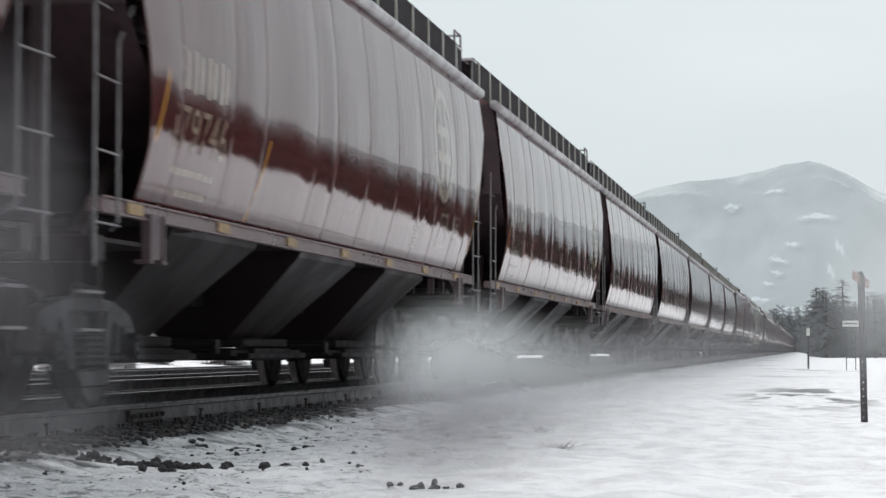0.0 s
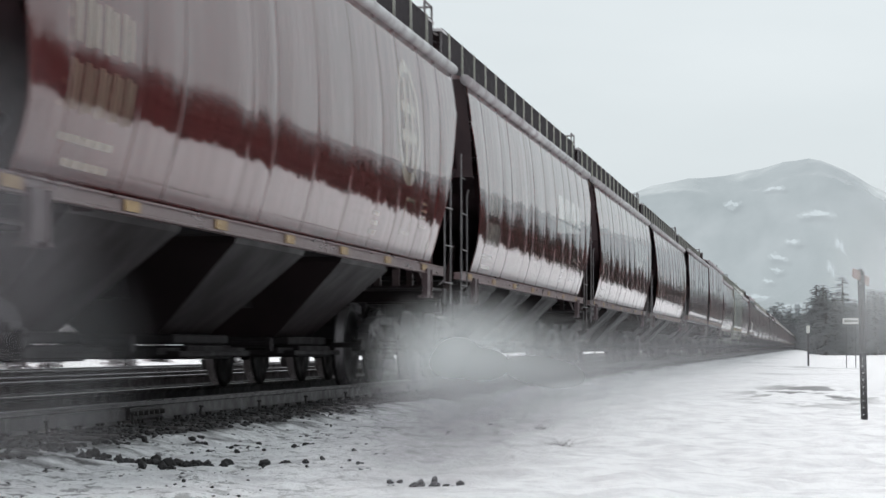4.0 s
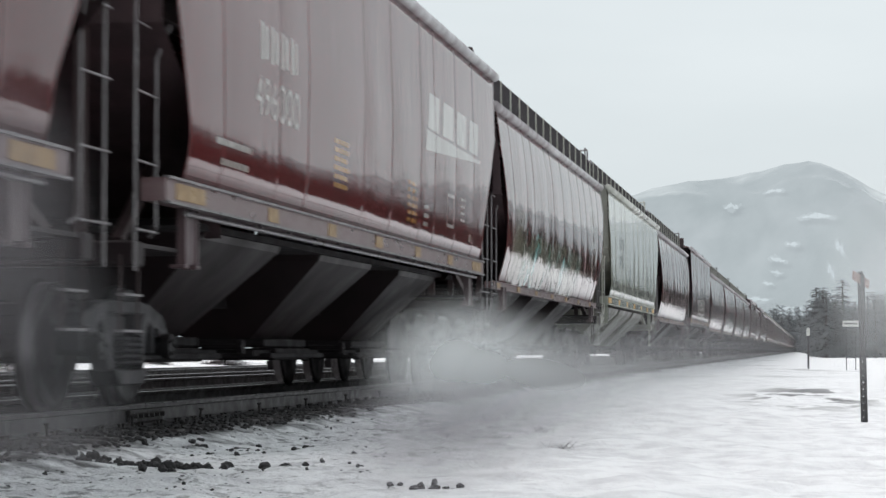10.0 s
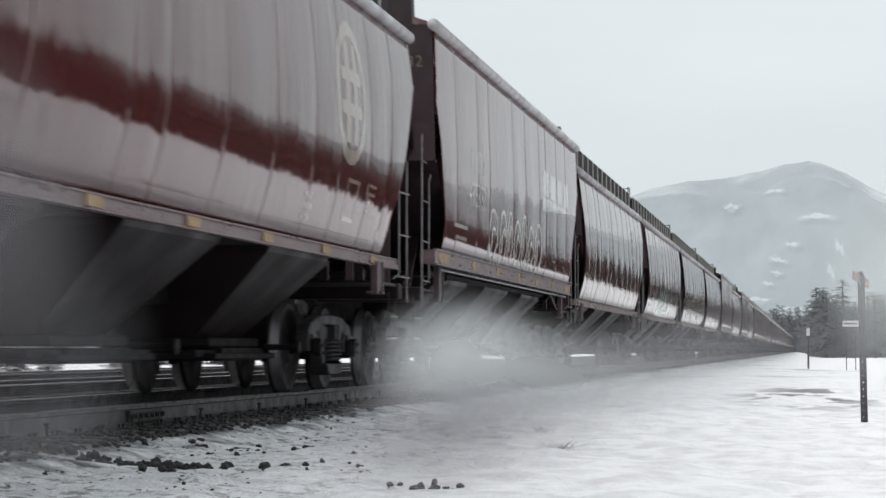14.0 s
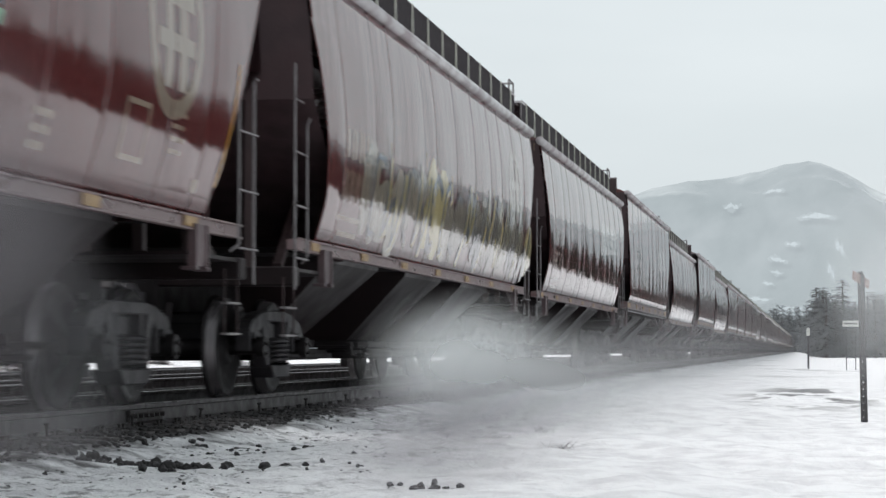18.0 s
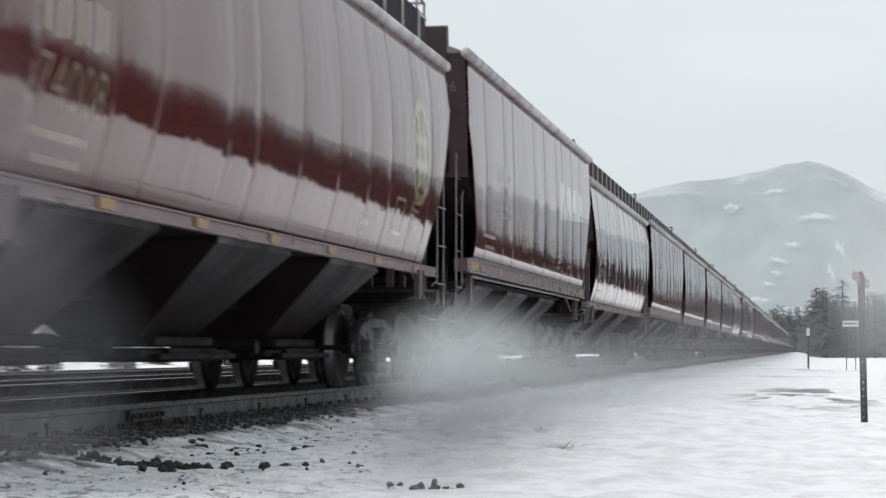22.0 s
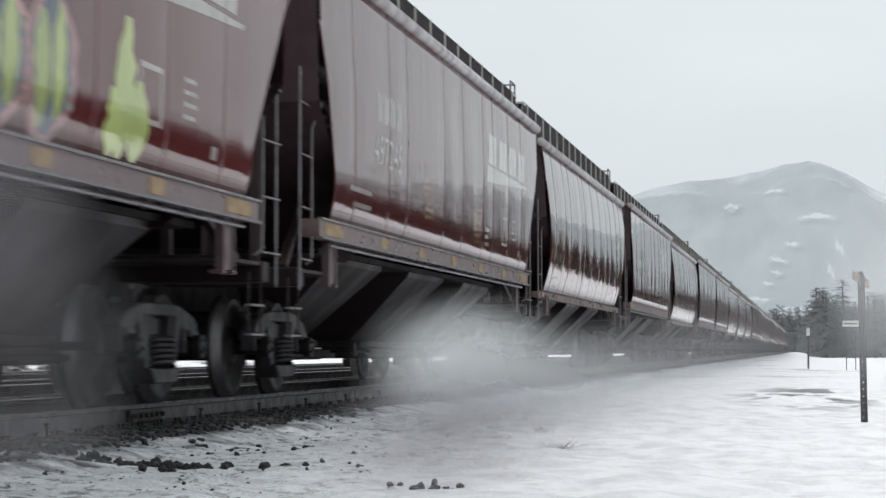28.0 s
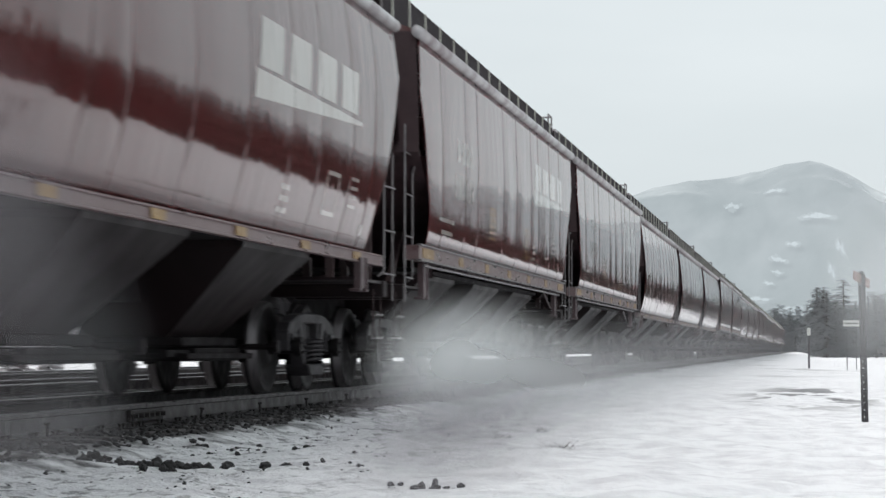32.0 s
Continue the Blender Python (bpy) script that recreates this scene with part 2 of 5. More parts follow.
def snow_ground():
    """Wet trampled snow that thins to dark cinders along the track."""
    m = bpy.data.materials.new("snow_over_cinders")
    m.use_nodes = True
    n, l = m.node_tree.nodes, m.node_tree.links
    b = n["Principled BSDF"]
    co = n.new("ShaderNodeTexCoord")
    sep = n.new("ShaderNodeSeparateXYZ")
    l.new(co.outputs["Object"], sep.inputs[0])

    def noise_of(scale, detail, stretch=(1, 1, 1), rough=0.55):
        mp = n.new("ShaderNodeMapping")
        mp.inputs["Scale"].default_value = stretch
        l.new(co.outputs["Object"], mp.inputs["Vector"])
        t = n.new("ShaderNodeTexNoise")
        t.inputs["Scale"].default_value, t.inputs["Detail"].default_value = scale, detail
        t.inputs["Roughness"].default_value = rough
        l.new(mp.outputs["Vector"], t.inputs["Vector"])
        return t.outputs["Fac"]

    def calc(op, a, c=None):
        t = n.new("ShaderNodeMath")
        t.operation = op
        for i, v in enumerate((a, c)):
            if v is None:
                continue
            if hasattr(v, "node"):
                l.new(v, t.inputs[i])
            else:
                t.inputs[i].default_value = v
        return t.outputs[0]

    def span(v, a, c, lo=0.0, hi=1.0):
        t = n.new("ShaderNodeMapRange")
        t.interpolation_type = "SMOOTHSTEP"
        t.inputs["From Min"].default_value, t.inputs["From Max"].default_value = a, c
        t.inputs["To Min"].default_value, t.inputs["To Max"].default_value = lo, hi
        l.new(v, t.inputs["Value"])
        return t.outputs[0]

    away = calc("ABSOLUTE", calc("SUBTRACT", sep.outputs["X"], -6.7))
    ragged = calc("ADD", away, calc("MULTIPLY", calc("SUBTRACT", noise_of(2.2, 8, (1, 1, 1), 0.65), 0.5), 1.9))
    bare = span(ragged, 7.95, 8.5, 1.0, 0.0)
    # strips of snow lying between the sidings
    lane = calc("ABSOLUTE", calc("SUBTRACT", calc("FRACT", calc("MULTIPLY", calc("ADD", sep.outputs["X"], 2.2), 0.2222)), 0.5))
    strip = calc("MULTIPLY", span(lane, 0.44, 0.48), span(sep.outputs["X"], -5.0, -4.0, 1.0, 0.0))
    bare = calc("MULTIPLY", bare, calc("SUBTRACT", 1.0, strip))
    # cinders showing through in a loose row and in scattered specks
    row = calc("ABSOLUTE", calc("SUBTRACT", calc("ADD", sep.outputs["Y"], calc("MULTIPLY", noise_of(0.6, 2), 0.6)), 13.55))
    specks = calc("MULTIPLY", span(noise_of(7.5, 7, (1, 0.8, 1), 0.72), 0.54, 0.60), span(sep.outputs["X"], 1.6, 5.4, 1.0, 0.0))
    rowed = calc("MULTIPLY", calc("MULTIPLY", span(row, 0.02, 0.26, 1.0, 0.0), span(sep.outputs["X"], 1.7, 2.4, 1.0, 0.0)), span(noise_of(2.6, 6), 0.42, 0.52))
    # bare wind-swept ice by the marker post
    px = calc("MULTIPLY", calc("SUBTRACT", sep.outputs["X"], 6.1), 1.0)
    py = calc("MULTIPLY", calc("SUBTRACT", sep.outputs["Y"], 39.0), 0.14)
    rad = calc("SQRT", calc("ADD", calc("MULTIPLY", px, px), calc("MULTIPLY", py, py)))
    ice = calc("MULTIPLY", span(rad, 0.5, 1.6, 0.85, 0.0), span(noise_of(1.1, 6, (0.8, 0.42, 1)), 0.46, 0.53))
    far = calc("MULTIPLY", span(noise_of(0.5, 4, (0.35, 0.25, 1)), 0.56, 0.66), span(sep.outputs["Y"], 45, 70, 0.0, 0.4))
    dirt = calc("MAXIMUM", calc("MAXIMUM", bare, calc("MULTIPLY", specks, 0.75)), calc("MAXIMUM", rowed, calc("MAXIMUM", ice, far)))
    tone = n.new("ShaderNodeValToRGB")
    tone.color_ramp.elements[0].color, tone.color_ramp.elements[1].color = (0.68, 0.67, 0.69, 1), (0.92, 0.92, 0.93, 1)
    tone.color_ramp.elements[0].position, tone.color_ramp.elements[1].position = 0.32, 0.56
    l.new(noise_of(2.6, 9, (1, 1, 1), 0.62), tone.inputs["Fac"])
    earth = n.new("ShaderNodeValToRGB")
    earth.color_ramp.elements[0].color, earth.color_ramp.elements[1].color = (0.014, 0.012, 0.0125, 1), (0.055, 0.048, 0.049, 1)
    l.new(noise_of(14, 5), earth.inputs["Fac"])
    mix = n.new("ShaderNodeMix")
    mix.data_type = "RGBA"
    l.new(dirt, mix.inputs["Factor"])
    l.new(tone.outputs["Color"], mix.inputs["A"])
    l.new(earth.outputs["Color"], mix.inputs["B"])
    l.new(mix.outputs["Result"], b.inputs["Base Color"])
    b.inputs["Roughness"].default_value = 0.6
    bp = n.new("ShaderNodeBump")
    bp.inputs["Strength"].default_value, bp.inputs["Distance"].default_value = 0.9, 0.07
    l.new(calc("ADD", noise_of(7, 6), calc("MULTIPLY", noise_of(30, 3), 0.3)), bp.inputs["Height"])
    l.new(bp.outputs["Normal"], b.inputs["Normal"])
    return m


def hazy_mountain():
    """Forest slope with snow clearings; the falling snow's haze is put into its own glow."""
    m = bpy.data.materials.new("haze_glow_forest_slope")
    m.use_nodes = True
    n, l = m.node_tree.nodes, m.node_tree.links
    b = n["Principled BSDF"]
    co = n.new("ShaderNodeTexCoord")
    def nz(scale, det, lo, hi, ca, cb, stretch=(1, 1, 1)):
        mp = n.new("ShaderNodeMapping")
        mp.inputs["Scale"].default_value = stretch
        l.new(co.outputs["Object"], mp.inputs["Vector"])
        t = n.new("ShaderNodeTexNoise")
        t.inputs["Scale"].default_value, t.inputs["Detail"].default_value = scale, det
        r = n.new("ShaderNodeValToRGB")
        r.color_ramp.elements[0].position, r.color_ramp.elements[1].position = lo, hi
        r.color_ramp.elements[0].color, r.color_ramp.elements[1].color = (*ca, 1), (*cb, 1)
        l.new(mp.outputs["Vector"], t.inputs["Vector"])
        l.new(t.outputs["Fac"], r.inputs["Fac"])
        return r.outputs["Color"]
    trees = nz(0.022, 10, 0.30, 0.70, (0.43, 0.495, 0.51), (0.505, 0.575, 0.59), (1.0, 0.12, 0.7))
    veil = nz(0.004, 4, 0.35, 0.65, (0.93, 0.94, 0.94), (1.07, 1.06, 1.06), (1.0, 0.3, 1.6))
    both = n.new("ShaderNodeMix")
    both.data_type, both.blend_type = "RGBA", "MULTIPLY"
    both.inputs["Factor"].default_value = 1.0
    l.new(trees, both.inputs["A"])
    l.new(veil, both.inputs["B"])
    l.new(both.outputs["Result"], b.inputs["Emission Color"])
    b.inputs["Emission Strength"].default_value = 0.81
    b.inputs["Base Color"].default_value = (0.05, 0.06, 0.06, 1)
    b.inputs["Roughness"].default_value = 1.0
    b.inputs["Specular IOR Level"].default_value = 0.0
    # the crest fades to clear, standing in for low cloud
    rise = n.new("ShaderNodeAttribute")
    rise.attribute_name = "rise"
    puff = n.new("ShaderNodeTexNoise")
    puff.inputs["Scale"].default_value, puff.inputs["Detail"].default_value = 0.012, 5
    l.new(co.outputs["Object"], puff.inputs["Vector"])
    lift = n.new("ShaderNodeMath")
    lift.operation = "MULTIPLY_ADD"
    lift.inputs[1].default_value = 0.55
    l.new(puff.outputs["Fac"], lift.inputs[0])
    l.new(rise.outputs["Fac"], lift.inputs[2])
    fade = n.new("ShaderNodeMapRange")
    fade.interpolation_type = "SMOOTHSTEP"
    fade.inputs["From Min"].default_value, fade.inputs["From Max"].default_value = 1.14, 1.44
    fade.inputs["To Min"].default_value, fade.inputs["To Max"].default_value = 0.0, 0.93
    l.new(lift.outputs[0], fade.inputs["Value"])
    clear = n.new("ShaderNodeBsdfTransparent")
    mix = n.new("ShaderNodeMixShader")
    l.new(fade.outputs[0], mix.inputs["Fac"])
    l.new(b.outputs[0], mix.inputs[1])
    l.new(clear.outputs[0], mix.inputs[2])
    l.new(mix.outputs[0], n["Material Output"].inputs["Surface"])
    return m


M_GROUND = snow_ground()
M_MOUNTAIN = hazy_mountain()
# in-between glow for the rim that blurs each clearing into the haze
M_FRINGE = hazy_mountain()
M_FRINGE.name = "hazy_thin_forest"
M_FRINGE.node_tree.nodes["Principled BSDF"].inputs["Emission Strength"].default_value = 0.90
# clearings glow brightest; their hazy daylight is emitted, not received
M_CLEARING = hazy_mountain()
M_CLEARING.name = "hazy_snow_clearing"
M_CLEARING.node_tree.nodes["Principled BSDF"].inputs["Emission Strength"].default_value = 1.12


def wet_smear(name, tone, most, falloff=5.0):
    """A drop of water smeared on the lens cover: milky in the middle, thinning to nothing at its rim."""
    m = bpy.data.materials.new(name)
    m.use_nodes = True
    n, l = m.node_tree.nodes, m.node_tree.links
    n.clear()
    out = n.new("ShaderNodeOutputMaterial")
    clear = n.new("ShaderNodeBsdfTransparent")
    milk = n.new("ShaderNodeBsdfTranslucent")
    milk.inputs["Color"].default_value = (*tone, 1)
    co = n.new("ShaderNodeTexCoord")
    nz = n.new("ShaderNodeTexNoise")
    nz.inputs["Scale"].default_value, nz.inputs["Detail"].default_value = 2.2, 3
    l.new(co.outputs["Generated"], nz.inputs["Vector"])
    gap = n.new("ShaderNodeVectorMath")
    gap.operation = "SUBTRACT"
    gap.inputs[1].default_value = (0.5, 0.5, 0.0)
    l.new(co.outputs["Generated"], gap.inputs[0])
    flat = n.new("ShaderNodeVectorMath")
    flat.operation = "MULTIPLY"
    flat.inputs[1].default_value = (1, 1, 0)
    l.new(gap.outputs[0], flat.inputs[0])
    far = n.new("ShaderNodeVectorMath")
    far.operation = "LENGTH"
    l.new(flat.outputs[0], far.inputs[0])
    def calc(op, a, c):
        t = n.new("ShaderNodeMath")
        t.operation = op
        t.use_clamp = op == "SUBTRACT"
        for i, v in enumerate((a, c)):
            if hasattr(v, "node"):
                l.new(v, t.inputs[i])
            else:
                t.inputs[i].default_value = v
        return t.outputs[0]

    reach = calc("MULTIPLY", far.outputs["Value"], calc("ADD", calc("MULTIPLY", nz.outputs["Fac"], 0.5), 1.64))
    bell = calc("POWER", calc("SUBTRACT", 1.0, calc("MULTIPLY", reach, reach)), falloff)
    cover = calc("MULTIPLY", bell, most)
    mix = n.new("ShaderNodeMixShader")
    l.new(cover, mix.inputs["Fac"])
    l.new(clear.outputs[0], mix.inputs[1])
    l.new(milk.outputs[0], mix.inputs[2])
    l.new(mix.outputs[0], out.inputs["Surface"])
    return m


M_MILK = wet_smear("milky_water", (0.78, 0.81, 0.815), 0.33, 2.5)
M_GREYWATER = wet_smear("grey_water", (0.33, 0.325, 0.345), 0.45, 2.0)
M_THIN = wet_smear("thin_water", (0.76, 0.77, 0.79), 0.26, 3.0)
M_MIST = wet_smear("misty_water", (0.84, 0.86, 0.86), 0.25, 3.0)
M_PALE = wet_smear("pale_water", (0.25, 0.245, 0.26), 0.24, 2.0)
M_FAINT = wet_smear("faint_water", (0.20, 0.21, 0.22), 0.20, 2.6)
M_GREYHAZE = wet_smear("grey_hazy_water", (0.48, 0.48, 0.50), 0.16, 2.4)


# ---------------------------------------------------------------- mesh helpers
def thing(name, label, category, group="", kind="", m=None):
    ob = new(name)
    ob.empty_display_size = 0.2
    if m is not None:
        ob.matrix_basis = m
    return tagged(ob, label, category, group, kind)


def mesh_of(name, bm, material, smooth=False):
    me = bpy.data.meshes.new(name)
    bmesh.ops.recalc_face_normals(bm, faces=bm.faces)
    bm.to_mesh(me)
    bm.free()
    for m in (material if isinstance(material, (list, tuple)) else [material]):
        me.materials.append(m)
    if smooth:
        me.polygons.foreach_set("use_smooth", [True] * len(me.polygons))
    return me


def part(name, bm, material, parent, label="", smooth=False, at=None):
    """Links a bmesh (or a ready mesh) as one mesh object under a thing or under a part."""
    me = mesh_of(name, bm, material, smooth) if isinstance(bm, bmesh.types.BMesh) else bm
    ob = new(name, me)
    ob.parent = parent
    if at is not None:
        ob.matrix_basis = at
    if label:
        ob["label"] = label
    return ob


def box(bm, x0, x1, y0, y1, z0, z1, bevel=0.0):
    vs = bmesh.ops.create_cube(bm, size=1.0)["verts"]
    bmesh.ops.scale(bm, vec=(x1 - x0, y1 - y0, z1 - z0), verts=vs)
    bmesh.ops.translate(bm, vec=((x0 + x1) / 2, (y0 + y1) / 2, (z0 + z1) / 2), verts=vs)
    if bevel:
        es = list({e for v in vs for e in v.link_edges})
        bmesh.ops.bevel(bm, geom=es, offset=bevel, segments=1, affect="EDGES", profile=0.5)
    return vs


def rod(bm, a, b, r, seg=8, r2=None):
    a, b = Vector(a), Vector(b)
    d = b - a
    vs = bmesh.ops.create_cone(bm, cap_ends=True, segments=seg, radius1=r, radius2=r if r2 is None else r2, depth=d.length)["verts"]
    bmesh.ops.transform(bm, matrix=Matrix.Translation((a + b) / 2) @ d.to_track_quat("Z", "Y").to_matrix().to_4x4(), verts=vs)
    return vs


def bar(bm, a, b, w, h):
    """A square bar from a to b."""
    a, b = Vector(a), Vector(b)
    d = b - a
    vs = bmesh.ops.create_cube(bm, size=1.0)["verts"]
    bmesh.ops.scale(bm, vec=(w, h, d.length), verts=vs)
    bmesh.ops.transform(bm, matrix=Matrix.Translation((a + b) / 2) @ d.to_track_quat("Z", "Y").to_matrix().to_4x4(), verts=vs)
    return vs


def slab(bm, pts, x0, x1):
    """A polygon in the y-z plane, drawn out from x0 to x1."""
    a = [bm.verts.new((x0, y, z)) for y, z in pts]
    b = [bm.verts.new((x1, y, z)) for y, z in pts]
    bm.faces.new(a)
    bm.faces.new(b[::-1])
    for i in range(len(a)):
        j = (i + 1) % len(a)
        bm.faces.new((a[i], b[i], b[j], a[j]))


def lathe(bm, prof, seg=32):
    """A profile of (x, radius) turned about the x axis."""
    rings = [[bm.verts.new((x, r * _m.cos(2 * _m.pi * k / seg), r * _m.sin(2 * _m.pi * k / seg))) for k in range(seg)] for x, r in prof]
    for p, q in zip(rings, rings[1:]):
        for k in range(seg):
            j = (k + 1) % seg
            bm.faces.new((p[k], p[j], q[j], q[k]))
    bm.faces.new(rings[0][::-1])
    bm.faces.new(rings[-1])


def stone(bm, x, y, z, s, rnd, flat=0.6):
    """A rough angular stone."""
    vs = bmesh.ops.create_icosphere(bm, subdivisions=1, radius=s)["verts"]
    q = Euler((rnd.random() * 6, rnd.random() * 6, rnd.random() * 6)).to_matrix()
    sc = (rnd.uniform(0.7, 1.3), rnd.uniform(0.7, 1.3), flat * rnd.uniform(0.7, 1.2))
    for v in vs:
        p = q @ (v.co * rnd.uniform(0.72, 1.15))
        v.co = Vector((p.x * sc[0] + x, p.y * sc[1] + y, p.z * sc[2] + z))


def text_meshes(words):
    """Outlines of short texts in the built-in font, one unit high, as vertex and face lists."""
    objs = []
    for w in words:
        cu = bpy.data.curves.new("text", "FONT")
        cu.body, cu.space_character = w, 1.08
        cu.resolution_u = 4
        objs.append(bpy.data.objects.new("text", cu))
        scene.collection.objects.link(objs[-1])
    bpy.context.view_layer.update()
    deps, out = bpy.context.evaluated_depsgraph_get(), {}
    for w, ob in zip(words, objs):
        me = ob.evaluated_get(deps).to_mesh()
        out[w] = ([tuple(v.co) for v in me.vertices], [tuple(p.vertices) for p in me.polygons])
        ob.evaluated_get(deps).to_mesh_clear()
    for ob in objs:
        cu = ob.data
        bpy.data.objects.remove(ob)
        bpy.data.curves.remove(cu)
    return out


NUMBERS = ("479746", "498275", "481470", "488131", "496000", "447397", "495332", "498721", "495077", "474008", "496396", "498354", "477431", "497245", "487202", "487908")
TEXT = text_meshes(sorted(set(NUMBERS) | {n[-2:] for n in NUMBERS}))


# ---------------------------------------------------------------- ground
def smooth_step(a, b, v):
    t = np.clip((v - a) / (b - a), 0, 1)
    return t * t * (3 - 2 * t)


def ground_height(x, y):
    """Level yard with two low track beds; it falls away gently in the distance and rises to a bank beyond the tracks."""
    x, y = np.asarray(x, float), np.asarray(y, float)
    z = -0.30 - 0.10 * smooth_step(3.0, 9.0, x)
    for c in (0.0, -4.45, -8.9):
        z = np.maximum(z, -0.176 - 0.36 * smooth_step(1.0, 3.2, np.abs(x - c)))
    z = z - 1.1 * smooth_step(60, 520, y) * smooth_step(6, 14, np.abs(x + 2.2) + 4 * (np.abs(x + 2.2) > 8.2))
    z = z + 0.7 * smooth_step(-17, -30, x)
    return z


def ground_bump(x, y):
    """Ruts, footprints and lumps in the snow."""
    if not (6 < y < 260 and -30 < x < 40):
        return 0.0
    a = 0.0 if abs(x) < 0.85 or abs(x + 4.45) < 1.2 else 0.5 if abs(x) < 1.3 else 1.0
    w = 0.045 * noise.noise((x * 0.9, y * 0.55, 0)) + 0.034 * noise.noise((x * 2.8, y * 2.2, 3.0)) + 0.026 * noise.noise((x * 6.5, y * 6, 8.0))
    return w * (0.15 + 0.85 * a)


def build_ground():
    xs = np.concatenate([-np.geomspace(1500, 12, 26), np.arange(-11, -2, 0.45), np.arange(-2, 8.2, 0.13), np.arange(8.4, 14, 0.5),
                         np.geomspace(15, 1500, 30)])
    ys = np.concatenate([-np.geomspace(800, 10, 16), np.arange(-8, 8, 0.8), np.arange(8, 26, 0.13), np.arange(26, 60, 0.4), np.geomspace(61, 4600, 70)])
    X, Y = np.meshgrid(xs, ys)
    Z = ground_height(X, Y)
    for i in range(X.shape[0]):
        for j in range(X.shape[1]):
            Z[i, j] += ground_bump(X[i, j], Y[i, j])
    n1, n2 = X.shape
    verts = np.stack([X, Y, Z], -1).reshape(-1, 3)
    idx = np.arange(n1 * n2).reshape(n1, n2)
    faces = np.stack([idx[:-1, :-1], idx[:-1, 1:], idx[1:, 1:], idx[1:, :-1]], -1).reshape(-1, 4)
    me = bpy.data.meshes.new("ground")
    me.from_pydata(verts.tolist(), [], faces.tolist())
    me.materials.append(M_GROUND)
    me.polygons.foreach_set("use_smooth", [True] * len(me.polygons))
    tagged(new("ground", me), "trampled wet snow thinning to dark cinders beside the track", "snowy ground", kind="structure")


build_ground()


def ground_at(x, y):
    return float(ground_height(x, y)) + ground_bump(x, y)


# ---------------------------------------------------------------- mountain and forest
CLEARINGS = ((-107, 0.735, 11, 8), (-44, 0.80, 13, 4), (19, 0.625, 20, 5), (-14, 0.49, 8, 3.5), (-33, 0.42, 10, 4),
             (-34, 0.36, 7, 3), (-44, 0.31, 6, 2.5), (48, 0.45, 5, 10), (35, 0.34, 4, 9), (-54, 0.245, 12, 3), (-11, 0.20, 11, 3))


def build_mountain():
    """A wooded ridge some four kilometres off, with its summit in cloud."""
    xs = np.linspace(-2600, 1500, 210)
    rows = np.linspace(0, 1, 46)

    def crest(x):
        g = lambda c, w, h: h * np.exp(-((x - c) / w) ** 2)
        return 170 + g(-80, 330, 95) + g(18, 105, 36) + g(-150, 100, 18) + g(-900, 420, 120) + g(520, 260, 60) + g(-1700, 500, 160) + g(1100, 420, 110)
    def slope_point(x, r, dz):
        """A point a little before the slope, dz metres above the place at share r of its rise."""
        r2 = r + dz / (crest(x) * 0.85)
        n = noise.noise((x * 0.008, r2 * 1.5, 0.0)) * 0.14 + noise.noise((x * 0.03, r2 * 4, 4.0)) * 0.05
        h = crest(x) * (r2 ** 0.85) * (1 + n * (1 - 0.75 * r2)) - 30 * (1 - r2)
        return (x, 2600 + 1150 * r2 + 220 * noise.noise((x * 0.004, 0, 2.0)) - 30, h)

    verts = []
    for r in rows:
        for x in xs:
            n = noise.noise((x * 0.008, r * 1.5, 0.0)) * 0.14 + noise.noise((x * 0.03, r * 4, 4.0)) * 0.05
            h = crest(x) * (r ** 0.85) * (1 + n * (1 - 0.75 * r)) - 30 * (1 - r)
            h += noise.noise((x * 0.12, r * 11, 9.0)) * 3.5
            verts.append((x, 2600 + 1150 * r + 220 * noise.noise((x * 0.004, 0, 2.0)), h))
    k = len(xs)
    faces = [(i * k + j, i * k + j + 1, (i + 1) * k + j + 1, (i + 1) * k + j) for i in range(len(rows) - 1) for j in range(k - 1)]
    me = bpy.data.meshes.new("backdrop_mountain")
    me.from_pydata(verts, [], faces)
    me.attributes.new("rise", "FLOAT", "POINT").data.foreach_set("value", np.repeat(rows, k))
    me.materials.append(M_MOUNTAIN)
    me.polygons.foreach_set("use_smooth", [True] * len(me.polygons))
    ridge = tagged(new("backdrop_mountain", me), "forested mountain with snowy clearings under cloud, glowing pale for haze", "mountain", kind="structure")
    # snowy clearings lying on the slope: place along the ridge, height up the slope, half width, half height
    rnd = random.Random(8)
    # the wider copies just behind soften the edges as haze does
    for x, r, w, h, off in [(x, r, w * 1.45, h * 1.6, 6.0) for x, r, w, h in CLEARINGS] + [(*c, 0.0) for c in CLEARINGS]:
        bm = bmesh.new()
        cols = []
        ph, bow = rnd.uniform(0, 6), rnd.uniform(-0.6, 0.6)
        for i in range(25):
            u = -1 + i / 12
            t = _m.sqrt(max(0.0, 1 - u * u))
            lo = -t * (0.55 + 0.25 * _m.sin(4 * u + ph) + rnd.uniform(-0.26, 0.26))
            hi = t * (0.55 + 0.25 * _m.sin(5 * u + 2 * ph) + rnd.uniform(-0.26, 0.26))
            mid = bow * (u * u - 0.4) - 0.3 * u
            cols.append([bm.verts.new(Vector(slope_point(x + u * w, r, mid * h + s * h)) + Vector((0, off, 0))) for s in (lo, hi)])
        for a, b in zip(cols, cols[1:]):
            bm.faces.new((a[0], b[0], b[1], a[1]))
        part("snow_clearing" if not off else "thin_forest", bm, M_FRINGE if off else M_CLEARING, ridge, "snowy clearing in the forest" if not off else "pale fringe blurring a clearing into the haze")


build_mountain()


